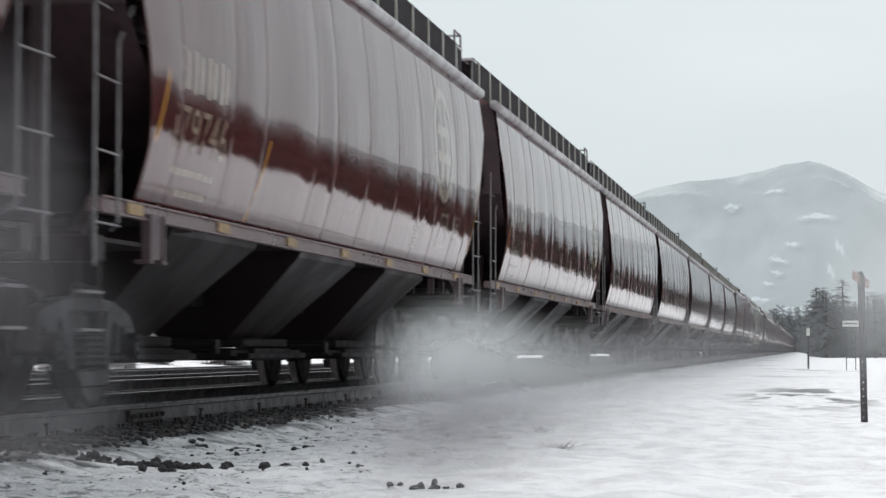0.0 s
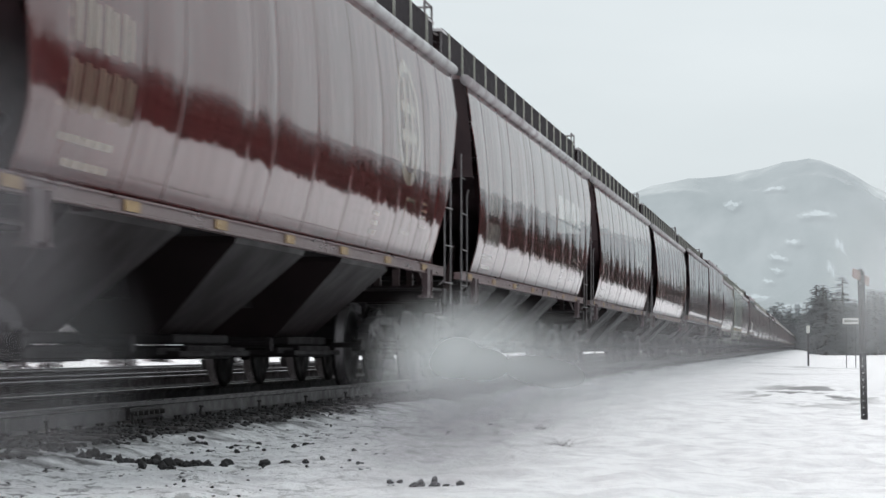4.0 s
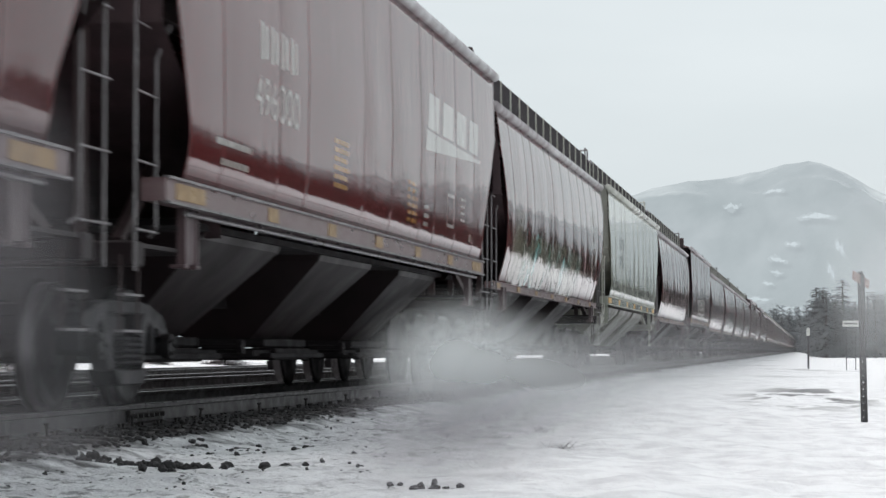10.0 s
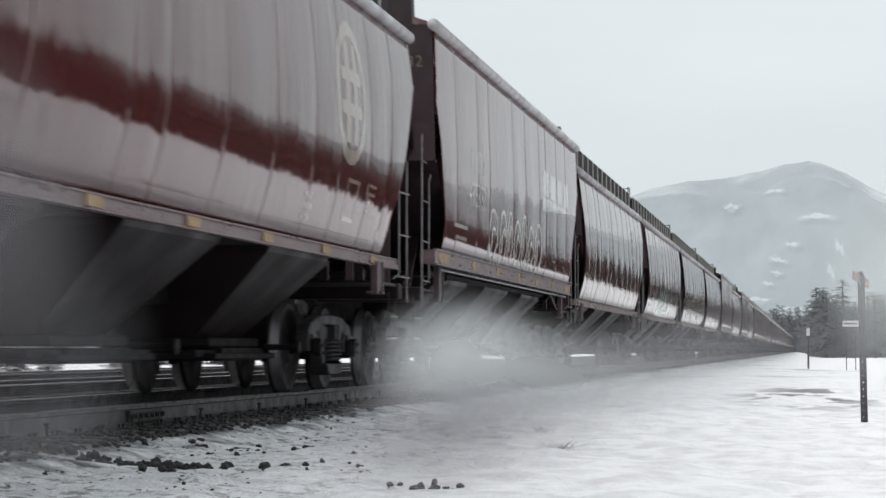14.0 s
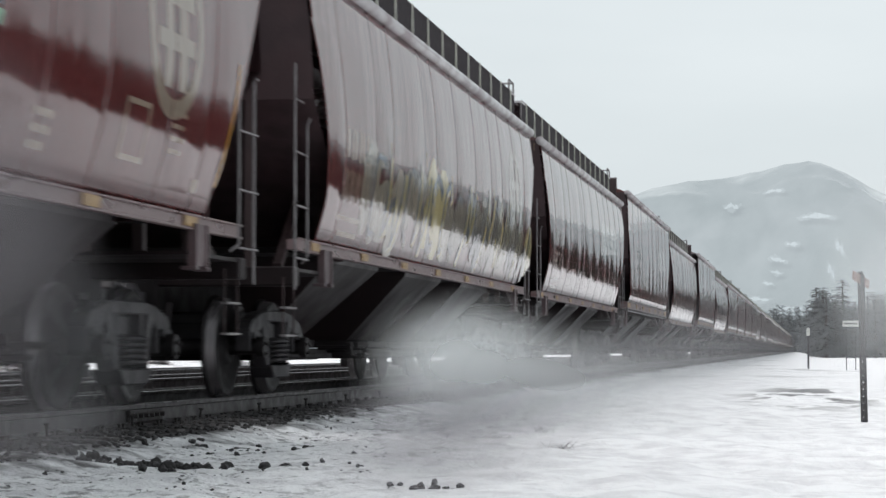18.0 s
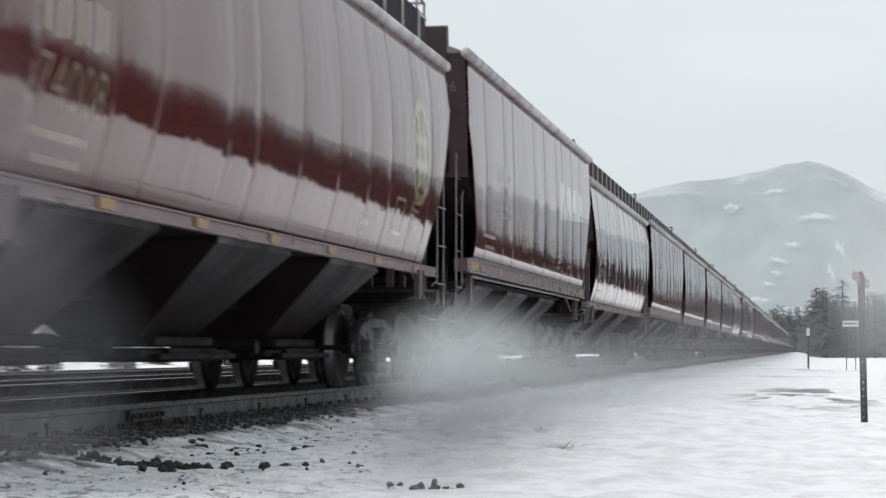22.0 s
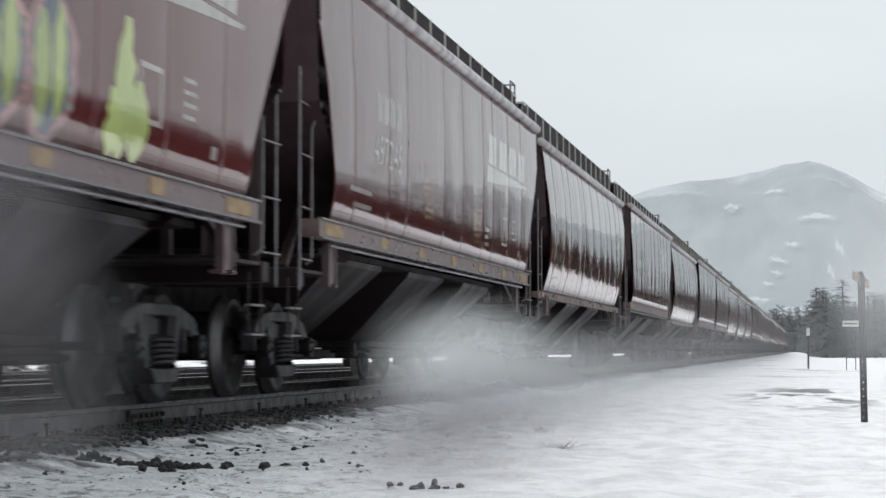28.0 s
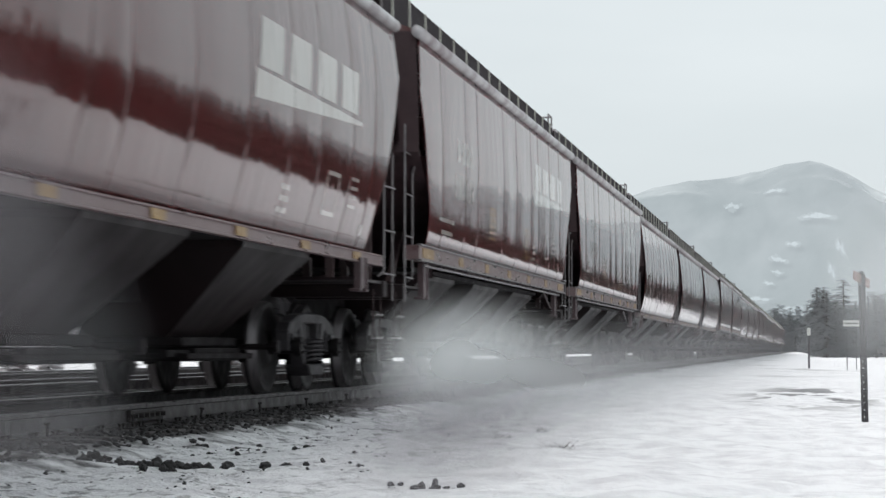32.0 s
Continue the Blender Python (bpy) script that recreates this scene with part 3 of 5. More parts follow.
def conifer_meshes(seed, height):
    """Trunk and crown meshes of one spruce: drooping boughs of small needle clumps in uneven whorls."""
    rnd = random.Random(seed)
    bm = bmesh.new()
    rod(bm, (0, 0, -0.3), (0, 0, height * 0.97), height * 0.016, 7, height * 0.002)
    crown = bmesh.new()
    z = height * 0.10
    while z < height * 0.985:
        f = 1 - z / height
        reach = height * (0.035 + 0.20 * f ** 0.85) * rnd.uniform(0.75, 1.1)
        for b in range(rnd.randint(5, 7)):
            if rnd.random() < 0.12:
                continue
            a = rnd.random() * 2 * _m.pi
            ln = reach * rnd.uniform(0.6, 1.15)
            droop = rnd.uniform(0.12, 0.42)
            d = Vector((_m.cos(a), _m.sin(a), -droop))
            s = Vector((-_m.sin(a), _m.cos(a), 0))
            base = Vector((0, 0, z))
            rod(bm, base, base + d * ln * 0.8, height * 0.0028, 4, height * 0.0008)
            for t in (0.25, 0.45, 0.65, 0.85, 1.0):
                c = base + d * ln * t
                w = ln * (0.30 - 0.17 * t) * rnd.uniform(0.7, 1.3) + 0.05
                for side in (-1, 1):
                    tip = c + s * side * w + d * w * 0.7 + Vector((0, 0, -w * rnd.uniform(0.1, 0.7)))
                    up = Vector((0, 0, w * 0.28))
                    v = [crown.verts.new(p) for p in (c - d * w * 0.3, c + d * w * 0.5, tip, c + up)]
                    crown.faces.new((v[0], v[1], v[2]))
                    crown.faces.new((v[0], v[2], v[3]))
                    crown.faces.new((v[1], v[3], v[2]))
        z += height * rnd.uniform(0.022, 0.036)
    return mesh_of("trunk", bm, M_BARK), mesh_of("crown", crown, M_NEEDLE)


def build_forest():
    rnd = random.Random(5)
    kinds = [(h, *conifer_meshes(20 + i, h)) for i, h in enumerate((13.0, 15.5, 11.0, 17.5, 9.0))]
    # crowns for distant trees, recoloured to look veiled by haze
    hazed = {}
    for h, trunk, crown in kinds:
        hazed[crown.name] = crown.copy()
        hazed[crown.name].materials.clear()
        hazed[crown.name].materials.append(M_HAZED)
    def joined_wood(name, label, places, material):
        """Trees too far or too many to tell apart, as one mesh."""
        vs, fs, base = [], [], 0
        for i, (x, y, s, w) in enumerate(places):
            h, trunk, crown = kinds[i % 4]
            a = rnd.random() * 6.28
            co = np.empty(len(crown.vertices) * 3)
            crown.vertices.foreach_get("co", co)
            co = co.reshape(-1, 3) * (w, w, s)
            c, d = _m.cos(a), _m.sin(a)
            vs.append(np.stack([co[:, 0] * c - co[:, 1] * d + x, co[:, 0] * d + co[:, 1] * c + y, co[:, 2] + ground_at(x, y)], -1))
            lo = np.empty(len(crown.loops), dtype=np.int32)
            crown.loops.foreach_get("vertex_index", lo)
            fs.append(lo.reshape(-1, 3) + base)
            base += len(co)
        me = bpy.data.meshes.new(name)
        vs, fs = np.concatenate(vs), np.concatenate(fs)
        me.vertices.add(len(vs))
        me.vertices.foreach_set("co", vs.ravel())
        me.loops.add(fs.size)
        me.loops.foreach_set("vertex_index", fs.ravel().astype(np.int32))
        me.polygons.add(len(fs))
        me.polygons.foreach_set("loop_start", np.arange(0, fs.size, 3, dtype=np.int32))
        me.update(calc_edges=True)
        me.materials.append(material)
        tagged(new(name, me), label, "forest", kind="stuff")

    places = []
    for i in range(330):
        y = 10 + 620 * (i / 330) ** 1.3
        s = rnd.uniform(0.9, 1.1)
        places.append((48 + 4 * _m.sin(y * 0.013) + rnd.uniform(0, 22) - 0.012 * y, y, s, s))
    joined_wood("far_wood", "dense dark spruce wood behind the forest edge", places, M_NEEDLE)
    places = []
    for i in range(210):
        s = rnd.uniform(0.6, 0.9)
        places.append((rnd.uniform(-26, 46), rnd.uniform(880, 1000), s * 1.25, s * 1.8))
    joined_wood("distant_wood", "wood across the end of the yard, greyed for haze", places, M_HAZED)
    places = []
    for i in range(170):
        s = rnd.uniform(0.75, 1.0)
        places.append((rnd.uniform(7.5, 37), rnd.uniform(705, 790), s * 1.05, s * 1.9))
    joined_wood("wood_across_the_yard", "dense grey-green spruce thicket across the end of the yard", places, M_HAZED)
    spots = []
    # the forest edge beside the yard, running off along the line
    y = 20.0
    while y < 1250:
        x = 42 + 4 * _m.sin(y * 0.013) + rnd.uniform(-3, 4) - 0.012 * y
        spots.append((x, y, 0.98))
        if rnd.random() < 0.25:
            spots.append((x + rnd.uniform(5, 11), y + rnd.uniform(-3, 3), 1.0))
        y += rnd.uniform(3.6, 7.0) * (1 + y / 650)
    # a clump across the end of the yard
    for i in range(70):
        spots.append((rnd.uniform(7.5, 36), rnd.uniform(560, 700), rnd.uniform(0.95, 1.2)))
    for i in range(70):
        spots.append((rnd.uniform(-22, 10), rnd.uniform(700, 860), rnd.uniform(0.66, 0.86)))
    # scattered trees beyond the tracks
    for i in range(16):
        spots.append((rnd.uniform(-60, -30), rnd.uniform(10, 420), rnd.uniform(0.6, 1.0)))
    for x, y, s in spots:
        h, trunk, crown = rnd.choice(kinds)
        s *= rnd.uniform(0.85, 1.15)
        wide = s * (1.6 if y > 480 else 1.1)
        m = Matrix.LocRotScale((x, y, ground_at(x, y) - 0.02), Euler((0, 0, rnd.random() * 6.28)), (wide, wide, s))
        tree = thing("conifer_tree", "spruce tree in the snow, its green greyed for haze" if y > 480 else "dark green spruce tree standing in the snow", "tree", "forest edge", m=m)
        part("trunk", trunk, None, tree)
        part("crown", hazed[crown.name] if y > 480 else crown, None, tree)


build_forest()


def build_shrubs():
    """Low snow-laden shrubs on the bank beyond the sidings."""
    rnd = random.Random(31)
    trunk, crown = conifer_meshes(77, 2.0)
    crown.materials.clear()
    crown.materials.append(M_SNOWCAP)
    for i in range(28):
        x, y = rnd.uniform(-27, -17), 22 + i * 3.2 + rnd.uniform(-1, 1)
        s = rnd.uniform(0.7, 1.2)
        if i > 25:
            # two stand alone beside the far siding
            x, y, s = ((-14.0, 58.8, 0.60), (-14.0, 65.9, 0.42))[i - 26]
        m = Matrix.LocRotScale((x, y, ground_at(x, y) - 0.1), Euler((0, 0, rnd.random() * 6.28)), (2.2 * s, 2.2 * s, s))
        shrub = thing("snowy_shrub", "low shrub weighed down by snow beyond the sidings", "shrub", "shrubs on the bank", m=m)
        part("stem", trunk, None, shrub)
        part("crown", crown, None, shrub)


build_shrubs()


def build_tufts():
    """Dead grass and twigs poking through the snow."""
    rnd = random.Random(71)
    for x, y in ((3.50, 19.3), (3.62, 19.0), (3.77, 19.9), (4.09, 17.75), (4.20, 17.6)):
        bm = bmesh.new()
        for i in range(rnd.randint(9, 15)):
            a, ln = rnd.random() * 6.28, rnd.uniform(0.05, 0.13)
            p = (rnd.gauss(0, 0.05), rnd.gauss(0, 0.05), -0.02)
            rod(bm, p, (p[0] + ln * 0.9 * _m.cos(a), p[1] + ln * 0.9 * _m.sin(a), ln * rnd.uniform(0.3, 0.7)), 0.0022, 4, 0.0008)
        ob = new("grass_tuft", mesh_of("grass_tuft", bm, M_TWIG))
        ob.matrix_basis = pose(x, y, ground_at(x, y))
        tagged(ob, "dead brown grass tuft poking through the snow", "grass", "tufts in the snow", kind="stuff")


build_tufts()


# ---------------------------------------------------------------- track
def rail_section():
    return [(-0.07, -0.172), (0.07, -0.172), (0.07, -0.160), (0.012, -0.140), (0.009, -0.045), (0.035, -0.036), (0.035, -0.006), (0.028, 0.0),
            (-0.028, 0.0), (-0.035, -0.006), (-0.035, -0.036), (-0.009, -0.045), (-0.012, -0.140), (-0.07, -0.160)]


def build_rail(name, xc, y0, y1, parent):
    bm = bmesh.new()
    sec = rail_section()
    a = [bm.verts.new((xc + x, y0, z)) for x, z in sec]
    b = [bm.verts.new((xc + x, y1, z)) for x, z in sec]
    bm.faces.new(a)
    bm.faces.new(b[::-1])
    for i in range(len(a)):
        j = (i + 1) % len(a)
        f = bm.faces.new((a[i], b[i], b[j], a[j]))
        if i in (6, 7, 8):
            f.material_index = 1
    return part(name, bm, [M_RAIL, M_TREAD], parent)


GAUGE = 0.753
JOINT_Y = 17.9


def build_track():
    track = thing("railway_track", "worn steel rails spiked to dark timber ties in wet cinders", "railway track", kind="structure")
    build_rail("rail", GAUGE, -300, JOINT_Y - 0.004, track)
    build_rail("rail", GAUGE, JOINT_Y + 0.004, 1500, track)
    build_rail("rail", -GAUGE, -300, 1500, track)
    second = thing("railway_siding", "second line of steel rails half buried in snow", "railway track", kind="structure", m=pose(-4.45, 0, 0))
    third = thing("railway_siding", "far line of steel rails half buried in snow", "railway track", kind="structure", m=pose(-8.9, 0, 0))
    for line in (second, third):
        build_rail("rail", GAUGE, -300, 1500, line)
        build_rail("rail", -GAUGE, -300, 1500, line)
    rnd = random.Random(3)
    bm = bmesh.new()
    box(bm, -1.28, 1.28, -0.115, 0.115, -0.36, -0.178, 0.012)
    tie = mesh_of("tie", bm, M_TIE)
    bm = bmesh.new()
    box(bm, -0.19, 0.16, -0.09, 0.09, -0.180, -0.168, 0.003)
    for sx in (-0.085, 0.085):
        for sy in (-0.05, 0.05):
            box(bm, sx - 0.009, sx + 0.009, sy - 0.009, sy + 0.009, -0.18, -0.145, 0.002)
            box(bm, sx - 0.016, sx + 0.016, sy - 0.018, sy + 0.018, -0.150, -0.135, 0.004)
    plate = mesh_of("tie_plate", bm, M_SPIKE)
    bm = bmesh.new()
    rod(bm, (0, 0, -0.22), (0, 0, -0.085), 0.011, 6)
    box(bm, -0.018, 0.018, -0.018, 0.018, -0.09, -0.072, 0.004)
    lone = mesh_of("rail_anchor", bm, M_SPIKE)
    y = 2.0
    k = 0
    rest = bmesh.new()
    while y < 230:
        yy = y + rnd.uniform(-0.03, 0.03)
        if y < 75:
            part("tie", tie, None, track, at=pose(rnd.uniform(-0.04, 0.04), yy, 0, 0, 0, rnd.uniform(-1.5, 1.5)))
            part("tie_plate", plate, None, track, at=pose(GAUGE, yy, 0))
            part("tie_plate", plate, None, track, at=pose(-GAUGE, yy, 0, 0, 0, 180))
            if k % 4 == 1 and y < 45:
                part("rail_anchor", lone, None, track, at=pose(GAUGE + 0.11, yy + 0.2, 0, 0, rnd.uniform(-8, 8), 30))
        else:
            box(rest, -1.28, 1.28, yy - 0.115, yy + 0.115, -0.36, -0.178)
        if y < 120:
            part("tie", tie, None, second, at=pose(0, yy + 0.2, -0.02))
        y += 0.52
        k += 1
    ob = part("far_ties", rest, M_TIE, track)
    ob["kind"] = "stuff"
    # bolted joint
    bm = bmesh.new()
    for s in (-1, 1):
        box(bm, GAUGE + s * 0.012, GAUGE + s * 0.045, JOINT_Y - 0.46, JOINT_Y + 0.46, -0.142, -0.045, 0.006)
        for i in range(6):
            yy = JOINT_Y - 0.38 + i * 0.152
            rod(bm, (GAUGE + s * 0.04, yy, -0.09), (GAUGE + s * 0.085, yy, -0.09), 0.019, 6)
    part("joint_bar", bm, M_SPIKE, track, "bolted rusty joint bar")


build_track()


def build_stones():
    """Loose ballast along the track, and a row of clods on the snow."""
    rnd = random.Random(11)
    bm = bmesh.new()
    vs, fs = [], []
    ico = bmesh.new()
    bmesh.ops.create_icosphere(ico, subdivisions=1, radius=1.0)
    iv = [v.co.copy() for v in ico.verts]
    fi = [[v.index for v in f.verts] for f in ico.faces]
    ico.free()

    def put(x, y, z, s, flat=0.65):
        q = Euler((rnd.random() * 6, rnd.random() * 6, rnd.random() * 6)).to_matrix()
        b = len(vs)
        for c in iv:
            p = q @ (c * rnd.uniform(0.65, 1.2))
            vs.append((x + p.x * s, y + p.y * s, z + p.z * s * flat))
        fs.extend([[b + i for i in f] for f in fi])

    for i in range(9000):
        y = 9 + 50 * rnd.random() ** 1.6
        x = rnd.choice((0.86 + abs(rnd.gauss(0, 0.20)), rnd.uniform(-0.65, 0.65), 0.86 + rnd.random() * 0.62))
        if x > 2.5 or (0.8 < x < 1.3 and abs((y - 2.0 + 0.26) % 0.52 - 0.26) < 0.11 and rnd.random() < 0.75):
            continue
        s = rnd.uniform(0.012, 0.034)
        put(x, y, ground_at(x, y) + s * 0.2, s)
    me = bpy.data.meshes.new("ballast_stones")
    me.from_pydata(vs, [], fs)
    me.materials.append(M_STONE)
    tagged(new("ballast_stones", me), "wet dark crushed ballast stones scattered beside the rail", "gravel", kind="stuff")
    bm.free()
    # dark chips and twigs strewn on the snow
    vs, fs = [], []
    for i in range(3000):
        y = 10.5 + 22 * rnd.random() ** 1.5
        x = 1.25 + 2.6 * rnd.random() ** 3.2
        if noise.noise((x * 1.7, y * 1.1, 5.0)) < 0.08:
            continue
        s = rnd.uniform(0.004, 0.014)
        put(x, y, ground_at(x, y) + 0.006, s, rnd.choice((0.3, 0.5, 0.2)))
    me = bpy.data.meshes.new("cinder_chips")
    me.from_pydata(vs, [], fs)
    me.materials.append(M_STONE)
    tagged(new("cinder_chips", me), "dark cinder chips strewn over the snow", "gravel", kind="stuff")
    # clods
    vs2 = []
    x = 0.8
    while x < 3.1:
        for c in range(rnd.randint(3, 5) if x < 2.6 else rnd.randint(2, 4)):
            vs2.append((x + rnd.gauss(0, 0.03), 13.55 + 0.22 * (x - 1.1) + 0.05 * _m.sin(5 * x) + rnd.gauss(0, 0.10), rnd.uniform(0.013, 0.040)))
        x += rnd.uniform(0.03, 0.075) if x < 2.5 else rnd.uniform(0.08, 0.2)
    for i in range(14):
        vs2.append((3.95 + rnd.gauss(0, 0.14), 12.45 + rnd.gauss(0, 0.16), rnd.uniform(0.010, 0.030)))
    for i in range(26):
        vs2.append((rnd.uniform(1.5, 2.6), 15.9 + rnd.gauss(0, 0.35), rnd.uniform(0.010, 0.030)))
    for i in range(60):
        vs2.append((1.4 + 2.4 * rnd.random() ** 2.2, 12.0 + 14 * rnd.random(), rnd.uniform(0.006, 0.018)))
    shapes = []
    for k in range(6):
        b2 = bmesh.new()
        stone(b2, 0, 0, 0, 1.0, rnd, 0.95)
        stone(b2, 0.7, 0.4, -0.1, 0.6, rnd, 1.1)
        stone(b2, -0.6, 0.1, 0.0, 0.5, rnd, 1.2)
        shapes.append(mesh_of("dirt_clod", b2, M_STONE))
    for x, y, s in vs2:
        ob = new("dirt_clod", rnd.choice(shapes))
        ob.matrix_basis = Matrix.LocRotScale((x, y, ground_at(x, y) + s * 0.25), Euler((rnd.uniform(-0.3, 0.3), rnd.uniform(-0.3, 0.3), rnd.random() * 6)), (s * rnd.uniform(0.9, 1.5), s * rnd.uniform(0.8, 1.2), s * rnd.uniform(0.8, 1.25)))
        tagged(ob, "dark frozen clod of cinders lying on the snow", "clod", "clods on the snow")


build_stones()


# ---------------------------------------------------------------- signs and posts
def channel_post(bm, h, w=0.06, d=0.03, holes=True):
    """A steel U-channel with punched holes along its web."""
    box(bm, -w / 2, -w / 2 + 0.006, -d, 0, -0.4, h)
    box(bm, w / 2 - 0.006, w / 2, -d, 0, -0.4, h)
    for s in (-1, 1):
        box(bm, s * w / 2 - 0.008, s * w / 2 + 0.008, -d - 0.004, -d, -0.4, h)
    if holes:
        z = -0.4
        while z < h:
            box(bm, -w / 2 + 0.006, -0.005, -0.005, 0, z, z + 0.076)
            box(bm, 0.005, w / 2 - 0.006, -0.005, 0, z, z + 0.076)
            box(bm, -0.005, 0.005, -0.005, 0, z, z + 0.064)
            z += 0.076
    else:
        box(bm, -w / 2 + 0.006, w / 2 - 0.006, -0.005, 0, -0.4, h)


def build_signs():
    x, y = 6.07 + 95 * 25.6 / 4050, 25.6
    post = thing("marker_post", "dark punched steel channel post carrying a weathered board in the snow", "sign post", m=pose(x, y, ground_at(x, y), 0, -0.9, 8))
    bm = bmesh.new()
    channel_post(bm, 1.62)
    part("post", bm, M_POST, post)
    bm = bmesh.new()
    box(bm, -0.20, 0.20, -0.018, 0.0, -0.05, 0.05, 0.004)
    part("board", bm, M_SIGNBACK, post, "weathered reddish board", at=pose(0.0, 0.028, 1.56, 0, 14, 55))
    x, y = 6.08, 101
    sign = thing("trackside_sign", "small white plate on a thin dark steel post", "sign", m=pose(x, y, ground_at(x, y)))
    bm = bmesh.new()
    channel_post(bm, 1.75, 0.07, holes=False)
    part("post", bm, M_POST, sign)
    bm = bmesh.new()
    box(bm, -0.075, 0.075, -0.05, -0.038, 1.42, 1.75, 0.004)
    part("plate", bm, M_SIGN, sign, "white enamelled plate")
    x, y = 6.07 + 74 * 97 / 4050, 97
    sign = thing("name_sign", "long white board on two thin stakes in the snow", "sign", m=pose(x, y, ground_at(x, y)))
    for s in (-0.19, 0.19):
        bm = bmesh.new()
        rod(bm, (s, 0, -0.4), (s, 0, 2.05), 0.022, 6)
        part("stake", bm, M_POST, sign)
    bm = bmesh.new()
    box(bm, -0.34, 0.34, -0.05, -0.024, 1.80, 2.05, 0.006)
    board = part("board", bm, M_SIGN, sign, "white board with a line of small dark writing")
    bm = bmesh.new()
    for i in range(7):
        box(bm, -0.26 + i * 0.075, -0.205 + i * 0.075, -0.054, -0.05, 1.89, 1.96)
    part("writing_bars", bm, M_BLACKLET, board)


build_signs()


# ---------------------------------------------------------------- hopper cars
PITCH = 18.2
HALF = 8.40
# the bodies lean out over the near rail and sit a little low on their springs
LEAN = 0.115


def low(z):
    return 0.43 + 0.975 * (z - 0.43)



def side_round(z):
    """Half width at height z of the round-sided car."""
    t = (z - 2.62) / 1.30
    return 1.61 - (0.25 if t < 0 else 0.10) * abs(t) ** 2.0


def side_flat(z):
    """Half width at height z of the slab-sided car, tucked under at the foot."""
    return 1.598 + 0.016 * (min(max(z, 2.0), 2.95) - 2.0) - 0.062 * max(0.0, (2.08 - z) / 0.40) ** 2.0 - 0.03 * max(0.0, z - 3.0)


@functools.lru_cache(None)
def side_panels(panels, sx):
    """Where the upright seams stand, as shares of the length, and how each sheet between them is dented."""
    rnd = random.Random(panels * 7 + (1 if sx > 0 else 2))
    edge = [0.0] + [(i + rnd.uniform(-0.28, 0.28)) / panels for i in range(1, panels)] + [1.0]
    return edge, [[rnd.gauss(0, 0.9) for _ in range(3)] for _ in range(panels)]


SHEETS = {"round": (side_round, 1.46, 4.02, 12, 0.0034), "flat": (side_flat, 1.68, 4.10, 10, 0.0032), "tall": (side_flat, 1.68, 4.36, 10, 0.0032)}
SEAM = 0.0052


def sheet_x(shape, p, u, z, sx):
    """Half width of sheet p at share u of its breadth and height z."""
    prof, z0, z1, panels, pillow = SHEETS[shape]
    dent = [d * pillow for d in side_panels(panels, sx)[1][p]]
    w, fade = _m.sin(_m.pi * u), _m.sin(_m.pi * min(1.0, max(0.0, (z - z0) / (z1 - z0))))
    x = prof(z) + pillow * w * (0.4 + fade) + dent[0] * w * fade * _m.sin(3 * z) + dent[1] * _m.sin(2 * _m.pi * u) * fade
    return x + (SEAM if u < 0.001 or u > 0.999 else SEAM * 0.6 if u < 0.009 or u > 0.99 else 0.0)


def end_cut(z, z0, cut):
    """How far the sheet's end is drawn in at height z: upright above, raked back below a small notch."""
    if z > 3.5:
        return 0.0
    return -0.07 + (cut + 0.07) * min(1.0, (3.5 - z) / (3.5 - z0) / 0.8) ** 0.85


def side_mesh(shape, material, sx, cut_lo, cut_hi):
    """One side: pressed panels between upright seams, its ends raked back towards the foot."""
    prof, z0, z1, panels, pillow = SHEETS[shape]
    bm = bmesh.new()
    edge = side_panels(panels, sx)[0]
    levels = sorted({z0 + (z1 - z0) * i / 18 for i in range(19)} | {3.501, 3.499})
    cols = []
    for p in range(panels):
        for u in (0.0, 0.008, 0.016, 0.024, 0.2, 0.4, 0.6, 0.8, 0.976, 0.984, 0.992) + ((1.0,) if p == panels - 1 else ()):
            cols.append((p, u, -HALF + 2 * HALF * (edge[p] + (edge[p + 1] - edge[p]) * u)))
    grid = []
    for p, u, yb in cols:
        col = []
        for z in levels:
            # only the end sheets are drawn in
            near = max(0.0, (abs(yb) - (HALF - 1.9)) / 1.9)
            y = yb - (1 if yb > 0 else -1) * near * end_cut(z, z0, cut_hi if yb > 0 else cut_lo)
            col.append(bm.verts.new((sx * sheet_x(shape, p, u, z, sx), y, z)))
        grid.append(col)
    for a, b in zip(grid, grid[1:]):
        for i in range(len(levels) - 1):
            bm.faces.new((a[i], b[i], b[i + 1], a[i + 1]))
    # thickness along the rim
    rim = [e for e in bm.edges if e.is_boundary]
    out = bmesh.ops.extrude_edge_only(bm, edges=rim)["geom"]
    for v in out:
        if isinstance(v, bmesh.types.BMVert):
            v.co.x -= sx * 0.012
    return mesh_of("side_sheet", bm, material, True)


SHARES = (0.0, 0.024, 0.2, 0.4, 0.6, 0.8, 0.976, 1.0)


def on_sheet(shape, y, z):
    """Half width of the near side at (y, z), as the sheets are faceted there, leaving out the seams."""
    edge = side_panels(SHEETS[shape][3], 1)[0]
    f = min(0.9999, max(0.0, (y + HALF) / (2 * HALF)))
    p = max(i for i in range(len(edge) - 1) if edge[i] <= f)
    u = (f - edge[p]) / (edge[p + 1] - edge[p])
    a, b = next((a, b) for a, b in zip(SHARES, SHARES[1:]) if u <= b)
    xa, xb = (sheet_x(shape, p, min(0.98, max(0.02, c)), z, 1) for c in (a, b))
    return xa + (xb - xa) * (u - a) / (b - a)


